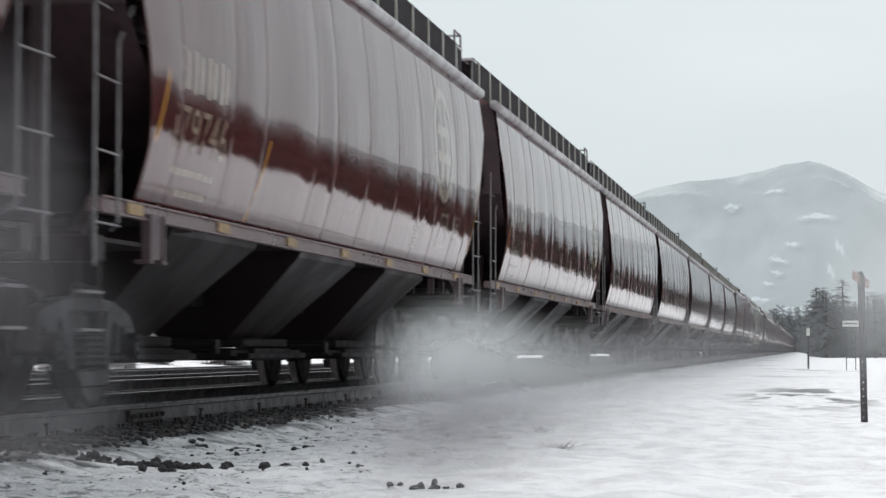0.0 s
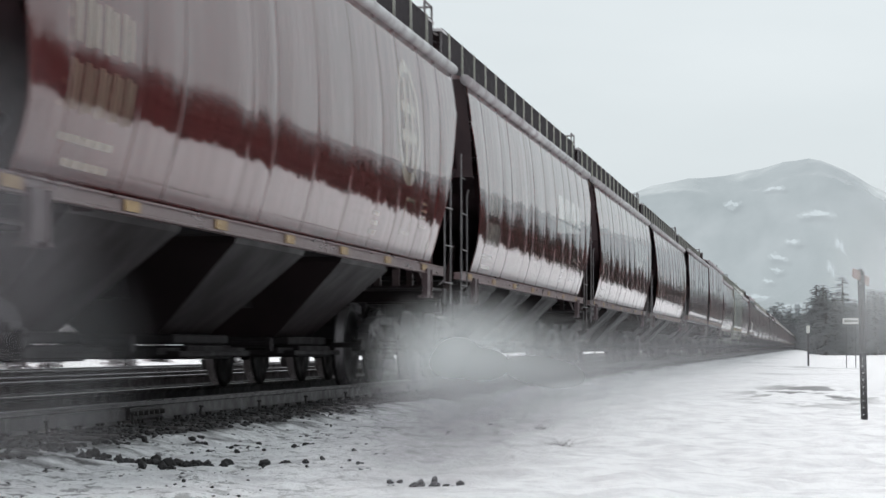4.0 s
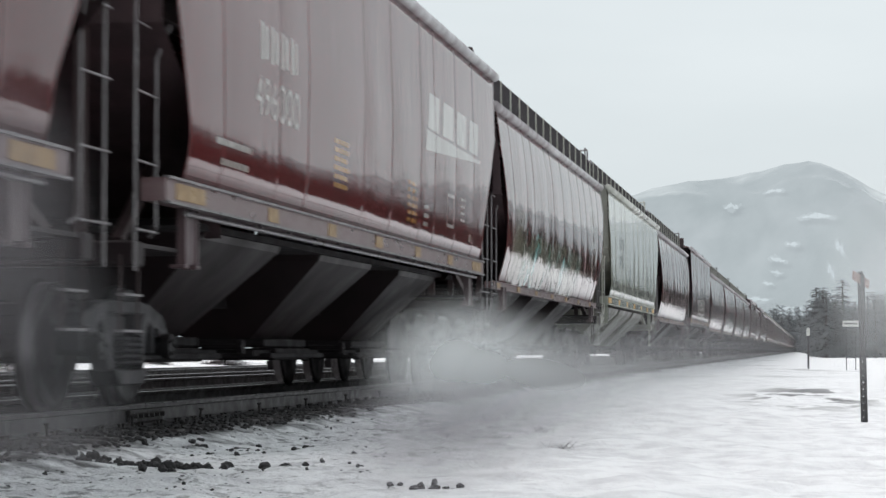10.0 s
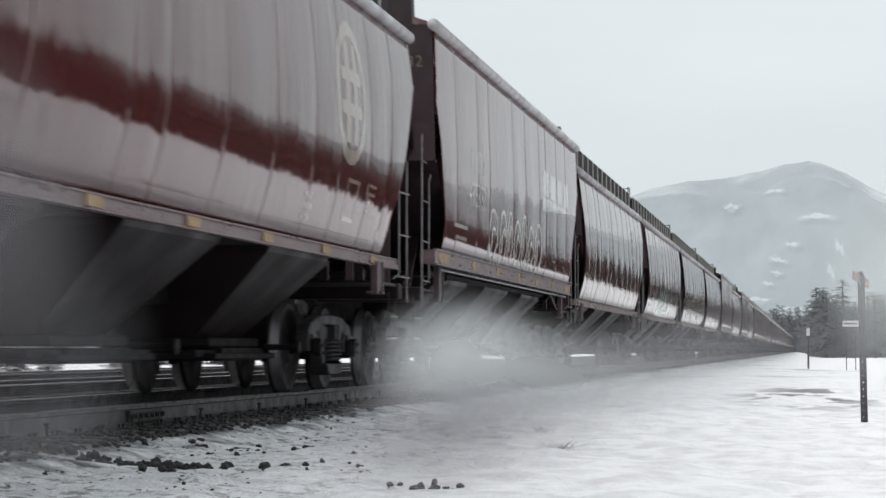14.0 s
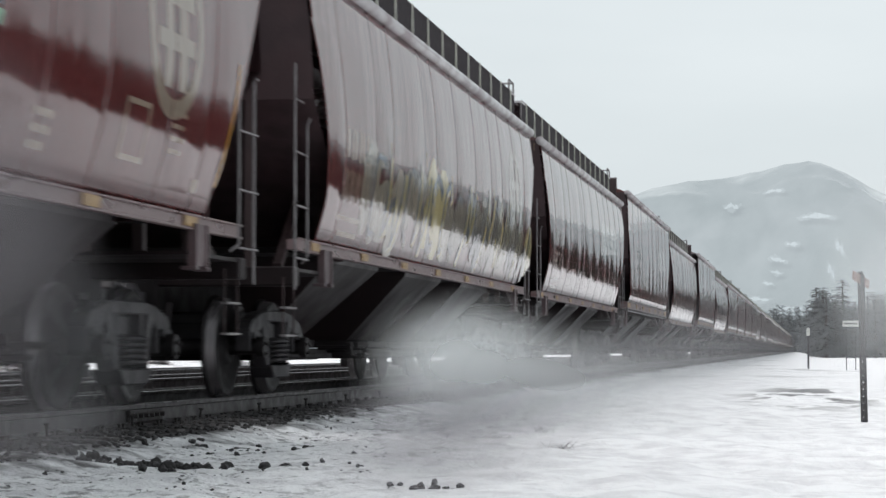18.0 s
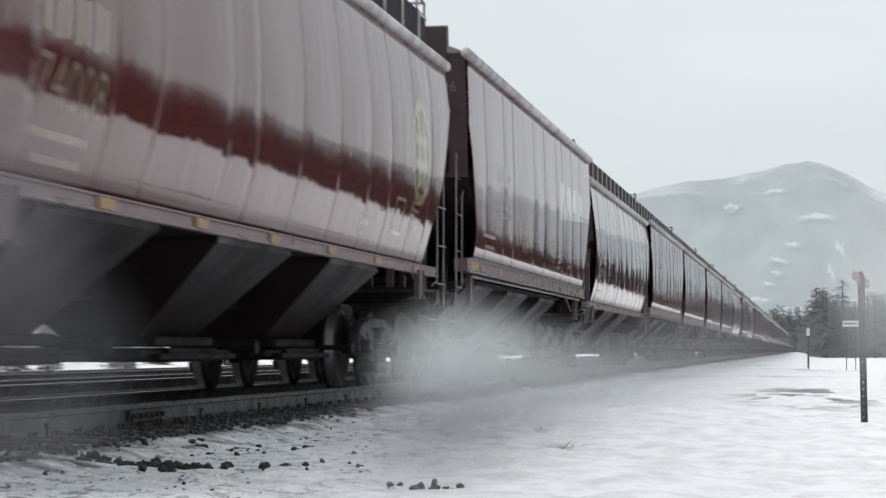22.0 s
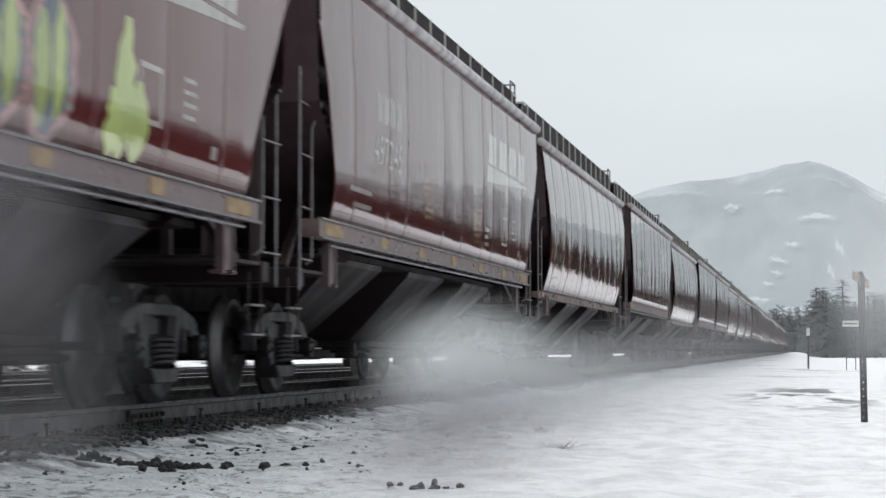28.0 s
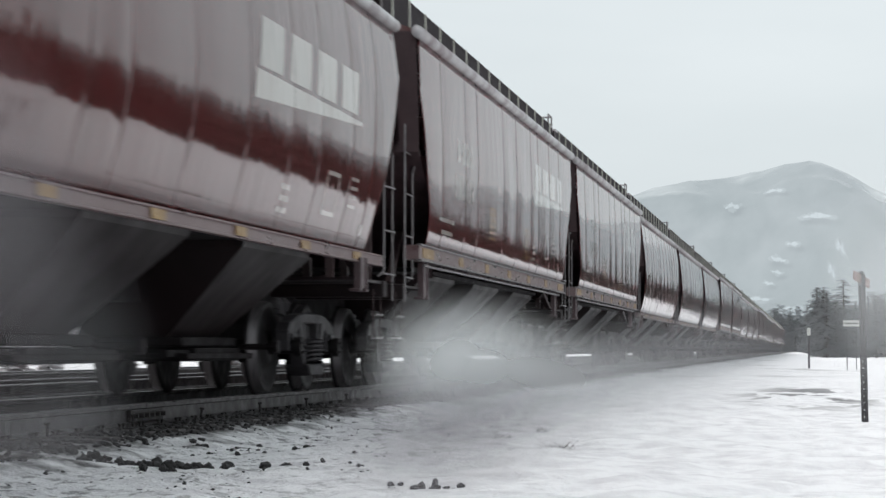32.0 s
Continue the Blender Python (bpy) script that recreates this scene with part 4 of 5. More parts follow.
def ladder(bm, x, y, z0, z1, w, rungs, along="y", r=0.017):
    """Two stiles and their rungs."""
    dx, dy = (0, w) if along == "y" else (w, 0)
    for s in (0, 1):
        rod(bm, (x + dx * s, y + dy * s, z0), (x + dx * s, y + dy * s, z1), 0.011, 6)
    for i in range(rungs):
        z = z0 + (z1 - z0) * (i + 0.4) / rungs
        rod(bm, (x, y, z), (x + dx, y + dy, z), r * 0.55, 6)


def coil(bm, c, r, h, turns, wire, seg=12):
    """A coil spring as a swept ring of short rods."""
    n = int(turns * seg)
    rings = []
    for i in range(n + 1):
        a = 2 * _m.pi * i / seg
        p = Vector((c[0] + r * _m.cos(a), c[1] + r * _m.sin(a), c[2] + h * i / n))
        o = Vector((_m.cos(a), _m.sin(a), 0))
        rings.append([bm.verts.new(p + o * wire * _m.cos(b) + Vector((0, 0, wire * _m.sin(b)))) for b in (0, 1.571, 3.142, 4.712)])
    for p, q in zip(rings, rings[1:]):
        for k in range(4):
            bm.faces.new((p[k], p[(k + 1) % 4], q[(k + 1) % 4], q[k]))


WHEEL_R = 0.457
AXLE = 0.89
TRUCK_Y = 7.0


def truck_meshes():
    d = {}
    bm = bmesh.new()
    prof = [(0.655, 0.10), (0.655, 0.16), (0.685, 0.20), (0.70, 0.36), (0.690, 0.395), (0.688, 0.482), (0.715, 0.484), (0.722, 0.459), (0.815, 0.4515),
            (0.822, 0.44), (0.820, 0.395), (0.790, 0.37), (0.765, 0.28), (0.79, 0.17), (0.835, 0.15), (0.835, 0.10)]
    for s in (-1, 1):
        sub = bmesh.new()
        lathe(sub, [(s * x, r) for x, r in prof], 36)
        for f in sub.faces:
            c = f.calc_center_median()
            rr = _m.hypot(c.y, c.z)
            f.smooth = True
            if rr > 0.445 and 0.72 < abs(c.x) < 0.82:
                f.material_index = 1
        me = bpy.data.meshes.new("t")
        sub.to_mesh(me)
        sub.free()
        bm.from_mesh(me)
        bpy.data.meshes.remove(me)
    rod(bm, (-0.70, 0, 0), (0.70, 0, 0), 0.085, 16)
    for s in (-1, 1):
        rod(bm, (s * 0.8, 0, 0), (s * 1.10, 0, 0), 0.07, 14)
        rod(bm, (s * 1.10, 0, 0), (s * 1.17, 0, 0), 0.10, 14)
        for k in range(3):
            a = 2.094 * k
            rod(bm, (s * 1.17, 0.055 * _m.cos(a), 0.055 * _m.sin(a)), (s * 1.19, 0.055 * _m.cos(a), 0.055 * _m.sin(a)), 0.017, 6)
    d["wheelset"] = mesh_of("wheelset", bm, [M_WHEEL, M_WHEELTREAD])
    # cast side frame, outline with a window for the springs
    bm = bmesh.new()
    x0, x1 = 0.93, 1.07
    slab(bm, [(-1.08, 0.62), (-0.98, 0.70), (-0.62, 0.78), (-0.35, 0.80), (0.35, 0.80), (0.62, 0.78), (0.98, 0.70), (1.08, 0.62), (1.05, 0.55), (0.74, 0.58),
              (0.45, 0.70), (-0.45, 0.70), (-0.74, 0.58), (-1.05, 0.55)], x0, x1)
    for s in (-1, 1):
        slab(bm, [(s * 0.62, 0.72), (s * 0.46, 0.74), (s * 0.27, 0.30), (s * 0.40, 0.26)], x0, x1)
        slab(bm, [(s * 0.30, 0.72), (s * 0.37, 0.72), (s * 0.33, 0.30), (s * 0.26, 0.30)], x0 + 0.01, x1 - 0.01)
        slab(bm, [(s * 1.08, 0.60), (s * 1.02, 0.62), (s * 1.02, 0.42), (s * 1.07, 0.42)], x0, x1)
        slab(bm, [(s * 0.74, 0.60), (s * 0.68, 0.62), (s * 0.70, 0.40), (s * 0.75, 0.42)], x0, x1)
        box(bm, 0.95, 1.10, s * AXLE - 0.13, s * AXLE + 0.13, 0.53, 0.60, 0.015)
    slab(bm, [(-0.42, 0.29), (0.42, 0.29), (0.30, 0.17), (-0.30, 0.17)], x0 - 0.03, x1 + 0.05)
    bmesh.ops.bevel(bm, geom=[e for e in bm.edges if e.calc_length() > 0.06], offset=0.012, segments=1, affect="EDGES")
    d["side_frame"] = mesh_of("side_frame", bm, M_CAST)
    bm = bmesh.new()
    for y in (-0.17, 0.0, 0.17):
        for x in (0.94, 1.07):
            coil(bm, (x, y, 0.30), 0.068, 0.24, 5.5, 0.016)
    d["spring_nest"] = mesh_of("spring_nest", bm, M_CAST, True)
    bm = bmesh.new()
    slab(bm, [(-0.20, 0.52), (0.20, 0.52), (0.22, 0.68), (-0.22, 0.68)], -0.99, 0.99)
    box(bm, -0.75, 0.75, -0.19, 0.19, 0.66, 0.80, 0.03)
    for s in (-1, 1):
        box(bm, s * 0.62 - 0.09, s * 0.62 + 0.09, -0.12, 0.12, 0.79, 0.86, 0.02)
    rod(bm, (0, 0, 0.75), (0, 0, 0.92), 0.18, 14)
    d["bolster"] = mesh_of("bolster", bm, M_CAST)
    bm = bmesh.new()
    for s in (-1, 1):
        bar(bm, (-0.80, s * 0.36, 0.36), (0.80, s * 0.36, 0.36), 0.09, 0.06)
        for t in (-1, 1):
            box(bm, t * 0.765 - 0.05, t * 0.765 + 0.05, s * 0.36 - 0.02, s * 0.36 + 0.06 * s + 0.02, 0.28, 0.50, 0.01)
    bar(bm, (-0.1, -0.38, 0.42), (-0.1, 0.38, 0.50), 0.04, 0.04)
    d["brake_beam"] = mesh_of("brake_beam", bm, M_IRON)
    return d


TRUCK = truck_meshes()


def add_truck(car, y):
    tr = new("truck")
    tr.parent = car
    tr.matrix_basis = pose(-LEAN, y - 0.15, 0)
    part("bolster", TRUCK["bolster"], None, tr)
    part("brake_beam", TRUCK["brake_beam"], None, tr)
    for s in (0, 180):
        part("side_frame", TRUCK["side_frame"], None, tr, "dusty cast steel side frame", at=pose(0, 0, 0, 0, 0, s))
        part("spring_nest", TRUCK["spring_nest"], None, tr, "coil springs", at=pose(0, 0, 0, 0, 0, s))["kind"] = "stuff"
    for s in (-1, 1):
        ws = part("wheelset", TRUCK["wheelset"], None, tr, "dull steel wheels on an axle")
        ws.matrix_parent_inverse = pose(0, s * AXLE, WHEEL_R)
    return tr


def build_car(kind):
    """One covered hopper car: kind round, flat, cream, or tall (flat with a higher eave and no running boards)."""
    tall = kind == "tall"
    kind = "flat" if tall else kind
    rounded = kind == "round"
    paint = {"round": M_BROWN, "flat": M_RED, "cream": M_CREAM}[kind]
    dark = M_CREAMEND if kind == "cream" else M_DARKBROWN
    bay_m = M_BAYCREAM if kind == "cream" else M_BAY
    grab = M_GRABCREAM if kind == "cream" else M_GRAB
    roof_m = M_ROOFCREAM if kind == "cream" else M_ROOF
    label = {"round": "brown round-sided grain hopper car with wet glossy paint",
             "flat": "oxide red slab-sided grain hopper car with wet paint on the rails",
             "cream": "cream slab-sided grain hopper car with black stencils on the rails"}[kind]
    car = thing("hopper_car", label, "freight car", "cars of the grain train")
    prof = side_round if rounded else side_flat
    z0, z1 = (1.46, 4.02) if rounded else (1.68, 4.36 if tall else 4.10)
    for s in (-1, 1):
        part("side_sheet", side_mesh("round" if rounded else "tall" if tall else "flat", paint, s, *((0.80, 1.20) if rounded else (0.70, 1.20))), None, car)
    xe = prof(z1)
    # eave chord and roof
    for s in (-1, 1):
        bm = bmesh.new()
        rod(bm, (s * (xe + 0.005), -HALF - 0.12, z1 + 0.045), (s * (xe + 0.005), HALF + 0.12, z1 + 0.045), 0.072, 14)
        # the pale colour holds the sky's sheen as well as lying snow
        part("eave_chord", bm, M_SNOWCAP if kind != "cream" else M_ROOFCREAM, car, "rounded roof edge, pale with wet snow and painted sky sheen", True)
    bm = bmesh.new()
    sec = [(-xe, z1 + 0.07), (-xe * 0.75, z1 + 0.22), (-0.62, z1 + 0.33), (0.62, z1 + 0.33), (xe * 0.75, z1 + 0.22), (xe, z1 + 0.07)]
    ends = []
    for y in (-HALF + 0.02, HALF - 0.02):
        ends.append([bm.verts.new((x, y, z)) for x, z in sec])
    for i in range(len(sec) - 1):
        bm.faces.new((ends[0][i], ends[0][i + 1], ends[1][i + 1], ends[1][i]))
    for e in ends:
        bm.faces.new(e)
    part("roof", bm, roof_m, car)
    # hatch trough along the middle
    bm = bmesh.new()
    box(bm, -0.34, 0.34, -HALF + 0.7, HALF - 0.7, z1 + 0.31, z1 + 0.47, 0.02)
    trough = part("hatch_coaming", bm, roof_m, car)
    for k in range(4):
        yc = -HALF + 2.6 + k * 3.77
        bm = bmesh.new()
        box(bm, -0.40, 0.40, yc - 1.82, yc + 1.82, z1 + 0.475, z1 + 0.53, 0.02)
        for j in range(5):
            box(bm, 0.40, 0.44, yc - 1.5 + j * 0.75, yc - 1.42 + j * 0.75, z1 + 0.36, z1 + 0.54)
        part("hatch_cover", bm, M_SNOWCAP, trough, "long hatch cover under wet snow")
    # running boards on brackets, with kick rail
    for s in (-1, 1):
        bm = bmesh.new()
        zb = z1 + (0.72 if rounded else 0.64)
        for i in range(4):
            box(bm, s * 0.98 - 0.23 + i * 0.125, s * 0.98 - 0.155 + i * 0.125, -HALF - 0.35, HALF + 0.35, zb - 0.045, zb)
        for i in range(44):
            y = -HALF - 0.3 + i * (2 * HALF + 0.6) / 43
            box(bm, s * 0.98 - 0.24, s * 0.98 + 0.24, y - 0.012, y + 0.012, zb - 0.05, zb - 0.012)
        walkboard = part("running_board", bm, M_WALKWAY, car, "steel grating running board along the roof")
        bm = bmesh.new()
        box(bm, s * 1.21 - 0.006, s * 1.21 + 0.006, -HALF - 0.3, HALF + 0.3, z1 + 0.20, zb + 0.01)
        part("board_fascia", bm, M_WALKWAY, walkboard)
        joined = bmesh.new()
        for i in range(15):
            y = -HALF + 0.25 + i * (2 * HALF - 0.5) / 14
            bm = bmesh.new() if s > 0 else joined
            bar(bm, (s * 1.232, y, z1 + 0.12), (s * 1.222, y, zb + 0.01), 0.022, 0.03)
            if s > 0:
                part("bracket", bm, M_GRABCREAM, walkboard, "pale bracket post")
        if s < 0:
            part("brackets", joined, grab, walkboard)["kind"] = "stuff"
        else:
            joined.free()
    # end walls, slope sheets, posts, platforms
    for e in (-1, 1):
        bm = bmesh.new()
        ye = e * (HALF - 0.02)
        zs = [z1 + 0.07, 3.4, 2.75]
        ring = [(prof(z) - 0.03, z) for z in zs]
        a = [bm.verts.new((x, ye, z)) for x, z in ring]
        b = [bm.verts.new((-x, ye, z)) for x, z in ring]
        for i in range(2):
            bm.faces.new((a[i], a[i + 1], b[i + 1], b[i]))
        lo = [(prof(1.95) - 0.06, e * (HALF - 1.5), 1.95), (1.30, e * (HALF - 2.7), 1.35)]
        pa, pb = a[-1], b[-1]
        for x, y, z in lo:
            na, nb = bm.verts.new((x, y, z)), bm.verts.new((-x, y, z))
            bm.faces.new((pa, na, nb, pb))
            pa, pb = na, nb
        bmesh.ops.solidify(bm, geom=list(bm.faces), thickness=0.03)
        part("slope_sheet", bm, dark, car, "sloping end sheet")
        for s in (-1, 1):
            bm = bmesh.new()
            bar(bm, (s * 0.98, e * (HALF - 0.06), 1.15), (s * 0.98, e * (HALF - 0.06), 2.85), 0.08, 0.08)
            bar(bm, (s * 0.55, e * (HALF + 0.02), 1.15), (s * 0.55, e * (HALF - 0.1), 3.0), 0.09, 0.09)
            bar(bm, (s * 1.2, e * (HALF - 0.2), 1.2), (s * 1.05, e * (HALF - 1.75), 1.95), 0.08, 0.08)
            part("end_post", bm, dark if kind == "cream" else M_ENDPOST, car)["kind"] = "stuff"
            bm = bmesh.new()
            xl = s * 1.46
            # inner stile short and bent in to the sheet, outer one tall; rungs stand out past the outer stile
            yi, yo = e * (HALF - 0.28), e * (HALF + 0.22)
            rod(bm, (xl, yi, 1.30), (xl, yi, 2.52), 0.012, 6)
            rod(bm, (xl, yi, 2.52), (s * 1.53, yi - e * 0.10, 2.78), 0.012, 6)
            rod(bm, (xl, yi, 1.30), (s * 1.40, yi - e * 0.05, 1.24), 0.012, 6)
            rod(bm, (xl, yo, 0.98), (xl, yo, 3.05), 0.012, 6)
            for zr in (1.27, 1.75, 2.24, 2.72):
                rod(bm, (xl, yi - e * 0.02, zr), (xl + s * 0.02, yo + e * 0.05, zr), 0.010, 6)
            part("side_ladder", bm, grab, car, "steel ladder at the car corner")
            if s < 0:
                bm = bmesh.new()
                ladder(bm, s * 1.36 - (0.42 if s > 0 else 0), e * (HALF + 0.12), 1.1, 4.25 if s * e > 0 else 2.9, 0.42, 9 if s * e > 0 else 5, "x")
                part("end_ladder", bm, grab, car)
            bm = bmesh.new()
            yi, yo = e * (HALF - 0.26), e * (HALF + 0.16)
            for y in (yi, yo):
                bar(bm, (s * 1.34, y, 1.10), (s * 1.34, y, 0.56), 0.014, 0.014)
            for zr in (0.565, 0.82):
                vs = box(bm, s * 1.34 - 0.03, s * 1.34 + 0.03, min(yi, yo) - 0.01, max(yi, yo) + 0.01, zr - 0.009, zr + 0.009)
                for f in {f for v in vs for f in v.link_faces}:
                    f.material_index = 1
            part("sill_step", bm, [M_ENDPOST if kind != "cream" else grab, M_GRABCREAM if kind == "cream" else M_GRAB], car, "stirrup step with scuffed pale treads")
            bm = bmesh.new()
            ya, yb = (HALF - 1.52, HALF - 1.20) if e > 0 else (-HALF + 1.10, -HALF + 1.42)
            zt = 1.40 if rounded else 1.54
            slab(bm, [(ya, zt), (yb, zt), (yb, 1.16), (yb - 0.07, 1.08), (ya + 0.07, 1.08), (ya, 1.16)], s * 1.40, s * 1.44)
            for y in (ya, yb):
                slab(bm, [(y - 0.02, zt), (y + 0.02, zt), (y + 0.02, 1.07), (y - 0.02, 1.07)], s * 1.385, s * 1.455)
                box(bm, min(s * 1.34, s * 1.46), max(s * 1.34, s * 1.46), y - 0.05, y + 0.05, 1.045, 1.075, 0.006)
            part("jacking_pad", bm, M_PAD if kind != "cream" else M_CREAM, car)
        bm = bmesh.new()
        box(bm, -1.42, 1.42, e * HALF - 0.10, e * HALF + 0.14, 1.02, 1.20, 0.015)
        box(bm, -1.40, 1.40, min(e * HALF, e * (HALF - 1.6)), max(e * HALF, e * (HALF - 1.6)), 1.16, 1.19)
        # brown cars' end sills share the bays' shade-darkened colour
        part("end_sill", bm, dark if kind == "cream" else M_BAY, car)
        bm = bmesh.new()
        bar(bm, (0, e * (HALF - 2.6), 0.98), (0, e * (HALF + 0.2), 0.98), 0.34, 0.36)
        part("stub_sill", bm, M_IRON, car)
        bm = bmesh.new()
        bar(bm, (0, e * (HALF + 0.15), 0.88), (0, e * (HALF + 0.65), 0.88), 0.16, 0.17)
        box(bm, -0.17, 0.17, e * (HALF + 0.78) - 0.16, e * (HALF + 0.78) + 0.14, 0.73, 1.03, 0.05)
        part("coupler", bm, M_CAST, car, "cast knuckle coupler")
        bm = bmesh.new()
        pts = [(0.30, e * (HALF + 0.15), 0.85), (0.33, e * (HALF + 0.4), 0.62), (0.30, e * (HALF + 0.7), 0.52), (0.2, e * (HALF + 0.95), 0.62)]
        for p, q in zip(pts, pts[1:]):
            rod(bm, p, q, 0.028, 8)
        part("air_hose", bm, M_IRON, car, "black rubber brake hose")
    for e in (-1, 1):
        bm = bmesh.new()
        box(bm, -1.22, 1.22, e * (HALF + 0.12) - 0.24, e * (HALF + 0.12) + 0.24, zb - 0.04, zb, 0.005)
        cross = part("end_walkway", bm, M_SNOWCAP, car, "cross walkway at the roof end under snow")
        yr, zr = e * (HALF + 0.3), zb + (0.18 if e > 0 else -0.02)
        for x in (-1.2, 0.75):
            bm = bmesh.new()
            rod(bm, (x, yr, zb - 0.5), (x, yr, zr), 0.016, 6)
            rod(bm, (x, yr, zr), (x + 0.45, yr, zr), 0.016, 6)
            rod(bm, (x + 0.45, yr, zr), (x + 0.45, yr, zb - 0.5), 0.016, 6)
            if e > 0 and x > 0:
                rod(bm, (1.2, yr, zr), (1.2, HALF - 0.25, zr), 0.016, 6)
                rod(bm, (1.2, HALF - 0.25, zr), (1.2, HALF - 0.25, zb), 0.016, 6)
            part("roof_grab", bm, grab, cross, "steel grab rail")
    if tall:
        for e in (-1, 1):
            bm = bmesh.new()
            slab(bm, [(e * (HALF + 0.03), z1 - 0.05), (e * (HALF + 0.03), z1 + 0.42), (e * (HALF - 0.15), z1 + 0.46), (e * (HALF - 0.22), z1 - 0.05)], -1.30, 1.30)
            part("end_bulkhead", bm, M_ENDPOST, car, "dark raised end of the roof")
    # brake gear on the end away from the engine
    bm = bmesh.new()
    sub = bmesh.ops.create_cone(bm, cap_ends=False, segments=22, radius1=0.28, radius2=0.28, depth=0.03)["verts"]
    bmesh.ops.transform(bm, matrix=pose(-0.75, -HALF - 0.2, 2.2, 90, 0, 0), verts=sub)
    for k in range(4):
        a = k * 0.785
        rod(bm, (-0.75 - 0.28 * _m.cos(a), -HALF - 0.2, 2.2 - 0.28 * _m.sin(a)), (-0.75 + 0.28 * _m.cos(a), -HALF - 0.2, 2.2 + 0.28 * _m.sin(a)), 0.012, 6)
    part("brake_wheel", bm, grab, car, "hand brake wheel")
    bm = bmesh.new()
    box(bm, -0.92, -0.58, -HALF - 0.16, -HALF + 0.0, 1.98, 2.40, 0.03)
    part("brake_housing", bm, dark, car)
    bm = bmesh.new()
    rod(bm, (0.45, HALF - 1.9, 1.45), (-0.45, HALF - 1.9, 1.45), 0.22, 18)
    part("air_reservoir", bm, M_IRON, car, "cylindrical air reservoir", True)
    # side sill
    for s in (-1, 1):
        bm = bmesh.new()
        if rounded:
            slab(bm, [(-HALF + 0.05, 1.36), (HALF - 0.05, 1.36), (HALF - 0.05, 1.458), (-HALF + 0.05, 1.458)], s * 1.32, s * (prof(1.46) + 0.004))
            # rolled lips along its head and foot
            for zz, out in ((1.462, 0.016), (1.36, 0.010)):
                rod(bm, (s * (prof(1.46) + out), -HALF + 0.05, zz), (s * (prof(1.46) + out), HALF - 0.05, zz), 0.011, 6)
        else:
            slab(bm, [(-HALF + 0.25, 1.50), (HALF - 0.75, 1.50), (HALF - 0.75, 1.668), (-HALF + 0.25, 1.668)], s * 1.36, s * (prof(1.68) + 0.004))
        part("side_sill", bm, paint if kind == "cream" else M_SILL, car, "long side sill")
        if not rounded:
            # pale colour imitates the bright reflection that the lips catch
            bm = bmesh.new()
            for zz in (1.672, 1.492):
                bar(bm, (s * (prof(1.68) + 0.008), -HALF + 0.25, zz), (s * (prof(1.68) + 0.008), HALF - 0.75, zz), 0.05, 0.02)
            part("sill_flange", bm, M_GRAB if kind == "flat" else grab, car, "pale flange along the sill, its glint put into the colour")
        if kind == "flat":
            bm = bmesh.new()
            rod(bm, (s * 1.47, -HALF + 1.0, 1.452), (s * 1.47, HALF - 1.0, 1.452), 0.020, 8)
            for i in range(14):
                y = -HALF + 1.2 + i * 1.08
                bar(bm, (s * 1.47, y, 1.428), (s * 1.46, y, 1.495), 0.05, 0.04)
            part("train_line_pipe", bm, grab, car, "air pipe clipped under the sill")
        if s < 0:
            continue
        ry = (-7.6, -5.2, -2.8, -0.4, 2.0, 4.4, 6.8) if rounded else (-7.5, -4.9, -2.5, -0.1, 2.3, 4.7, 7.0)
        for i, y in enumerate(ry):
            bm = bmesh.new()
            xo = s * ((prof(1.46) + 0.016) if rounded else (prof(1.68) + 0.007))
            hz = (1.375, 1.455) if rounded else (1.525, 1.645)
            ln = 0.36 if (i not in (0, 6) or rounded) else 0.8
            box(bm, xo - 0.003, xo + 0.003, y - ln / 2, y + ln / 2, *hz)
            part("reflector", bm, M_YELLOW if kind == "cream" else M_DULLYELLOW, car, "faded yellow reflector strip")
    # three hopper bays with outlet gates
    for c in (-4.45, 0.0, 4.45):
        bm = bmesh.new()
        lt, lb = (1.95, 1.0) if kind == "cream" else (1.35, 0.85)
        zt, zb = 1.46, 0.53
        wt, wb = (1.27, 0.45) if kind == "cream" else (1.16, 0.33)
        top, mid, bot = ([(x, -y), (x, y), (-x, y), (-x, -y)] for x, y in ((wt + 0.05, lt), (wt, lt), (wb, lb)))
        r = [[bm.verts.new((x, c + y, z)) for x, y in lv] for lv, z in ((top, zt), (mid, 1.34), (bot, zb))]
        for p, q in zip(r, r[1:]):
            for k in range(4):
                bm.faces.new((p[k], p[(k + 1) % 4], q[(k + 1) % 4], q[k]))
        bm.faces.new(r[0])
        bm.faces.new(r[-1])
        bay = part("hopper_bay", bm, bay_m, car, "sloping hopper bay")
        bm = bmesh.new()
        box(bm, -0.52, 0.52, c - 0.95, c + 0.95, 0.46, 0.55, 0.015)
        box(bm, -0.60, 0.60, c - 0.80, c + 0.80, 0.325, 0.45, 0.01)
        box(bm, -0.66, 0.66, c - 1.25, c + 1.25, 0.345, 0.40, 0.01)
        for s in (-1, 1):
            bar(bm, (s * 0.5, c - 1.5, 0.40), (s * 0.5, c + 1.5, 0.40), 0.08, 0.06)
            rod(bm, (s * 0.62, c + 0.7, 0.46), (s * 0.95, c + 0.7, 0.46), 0.03, 8)
            rod(bm, (s * 0.95, c + 0.7, 0.46), (s * 1.0, c + 0.7, 0.46), 0.07, 8)
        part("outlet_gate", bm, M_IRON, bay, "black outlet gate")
    # near-black plate between the bays, standing in for the shaded hollow there
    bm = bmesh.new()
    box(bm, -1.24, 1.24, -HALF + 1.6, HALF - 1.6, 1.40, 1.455)
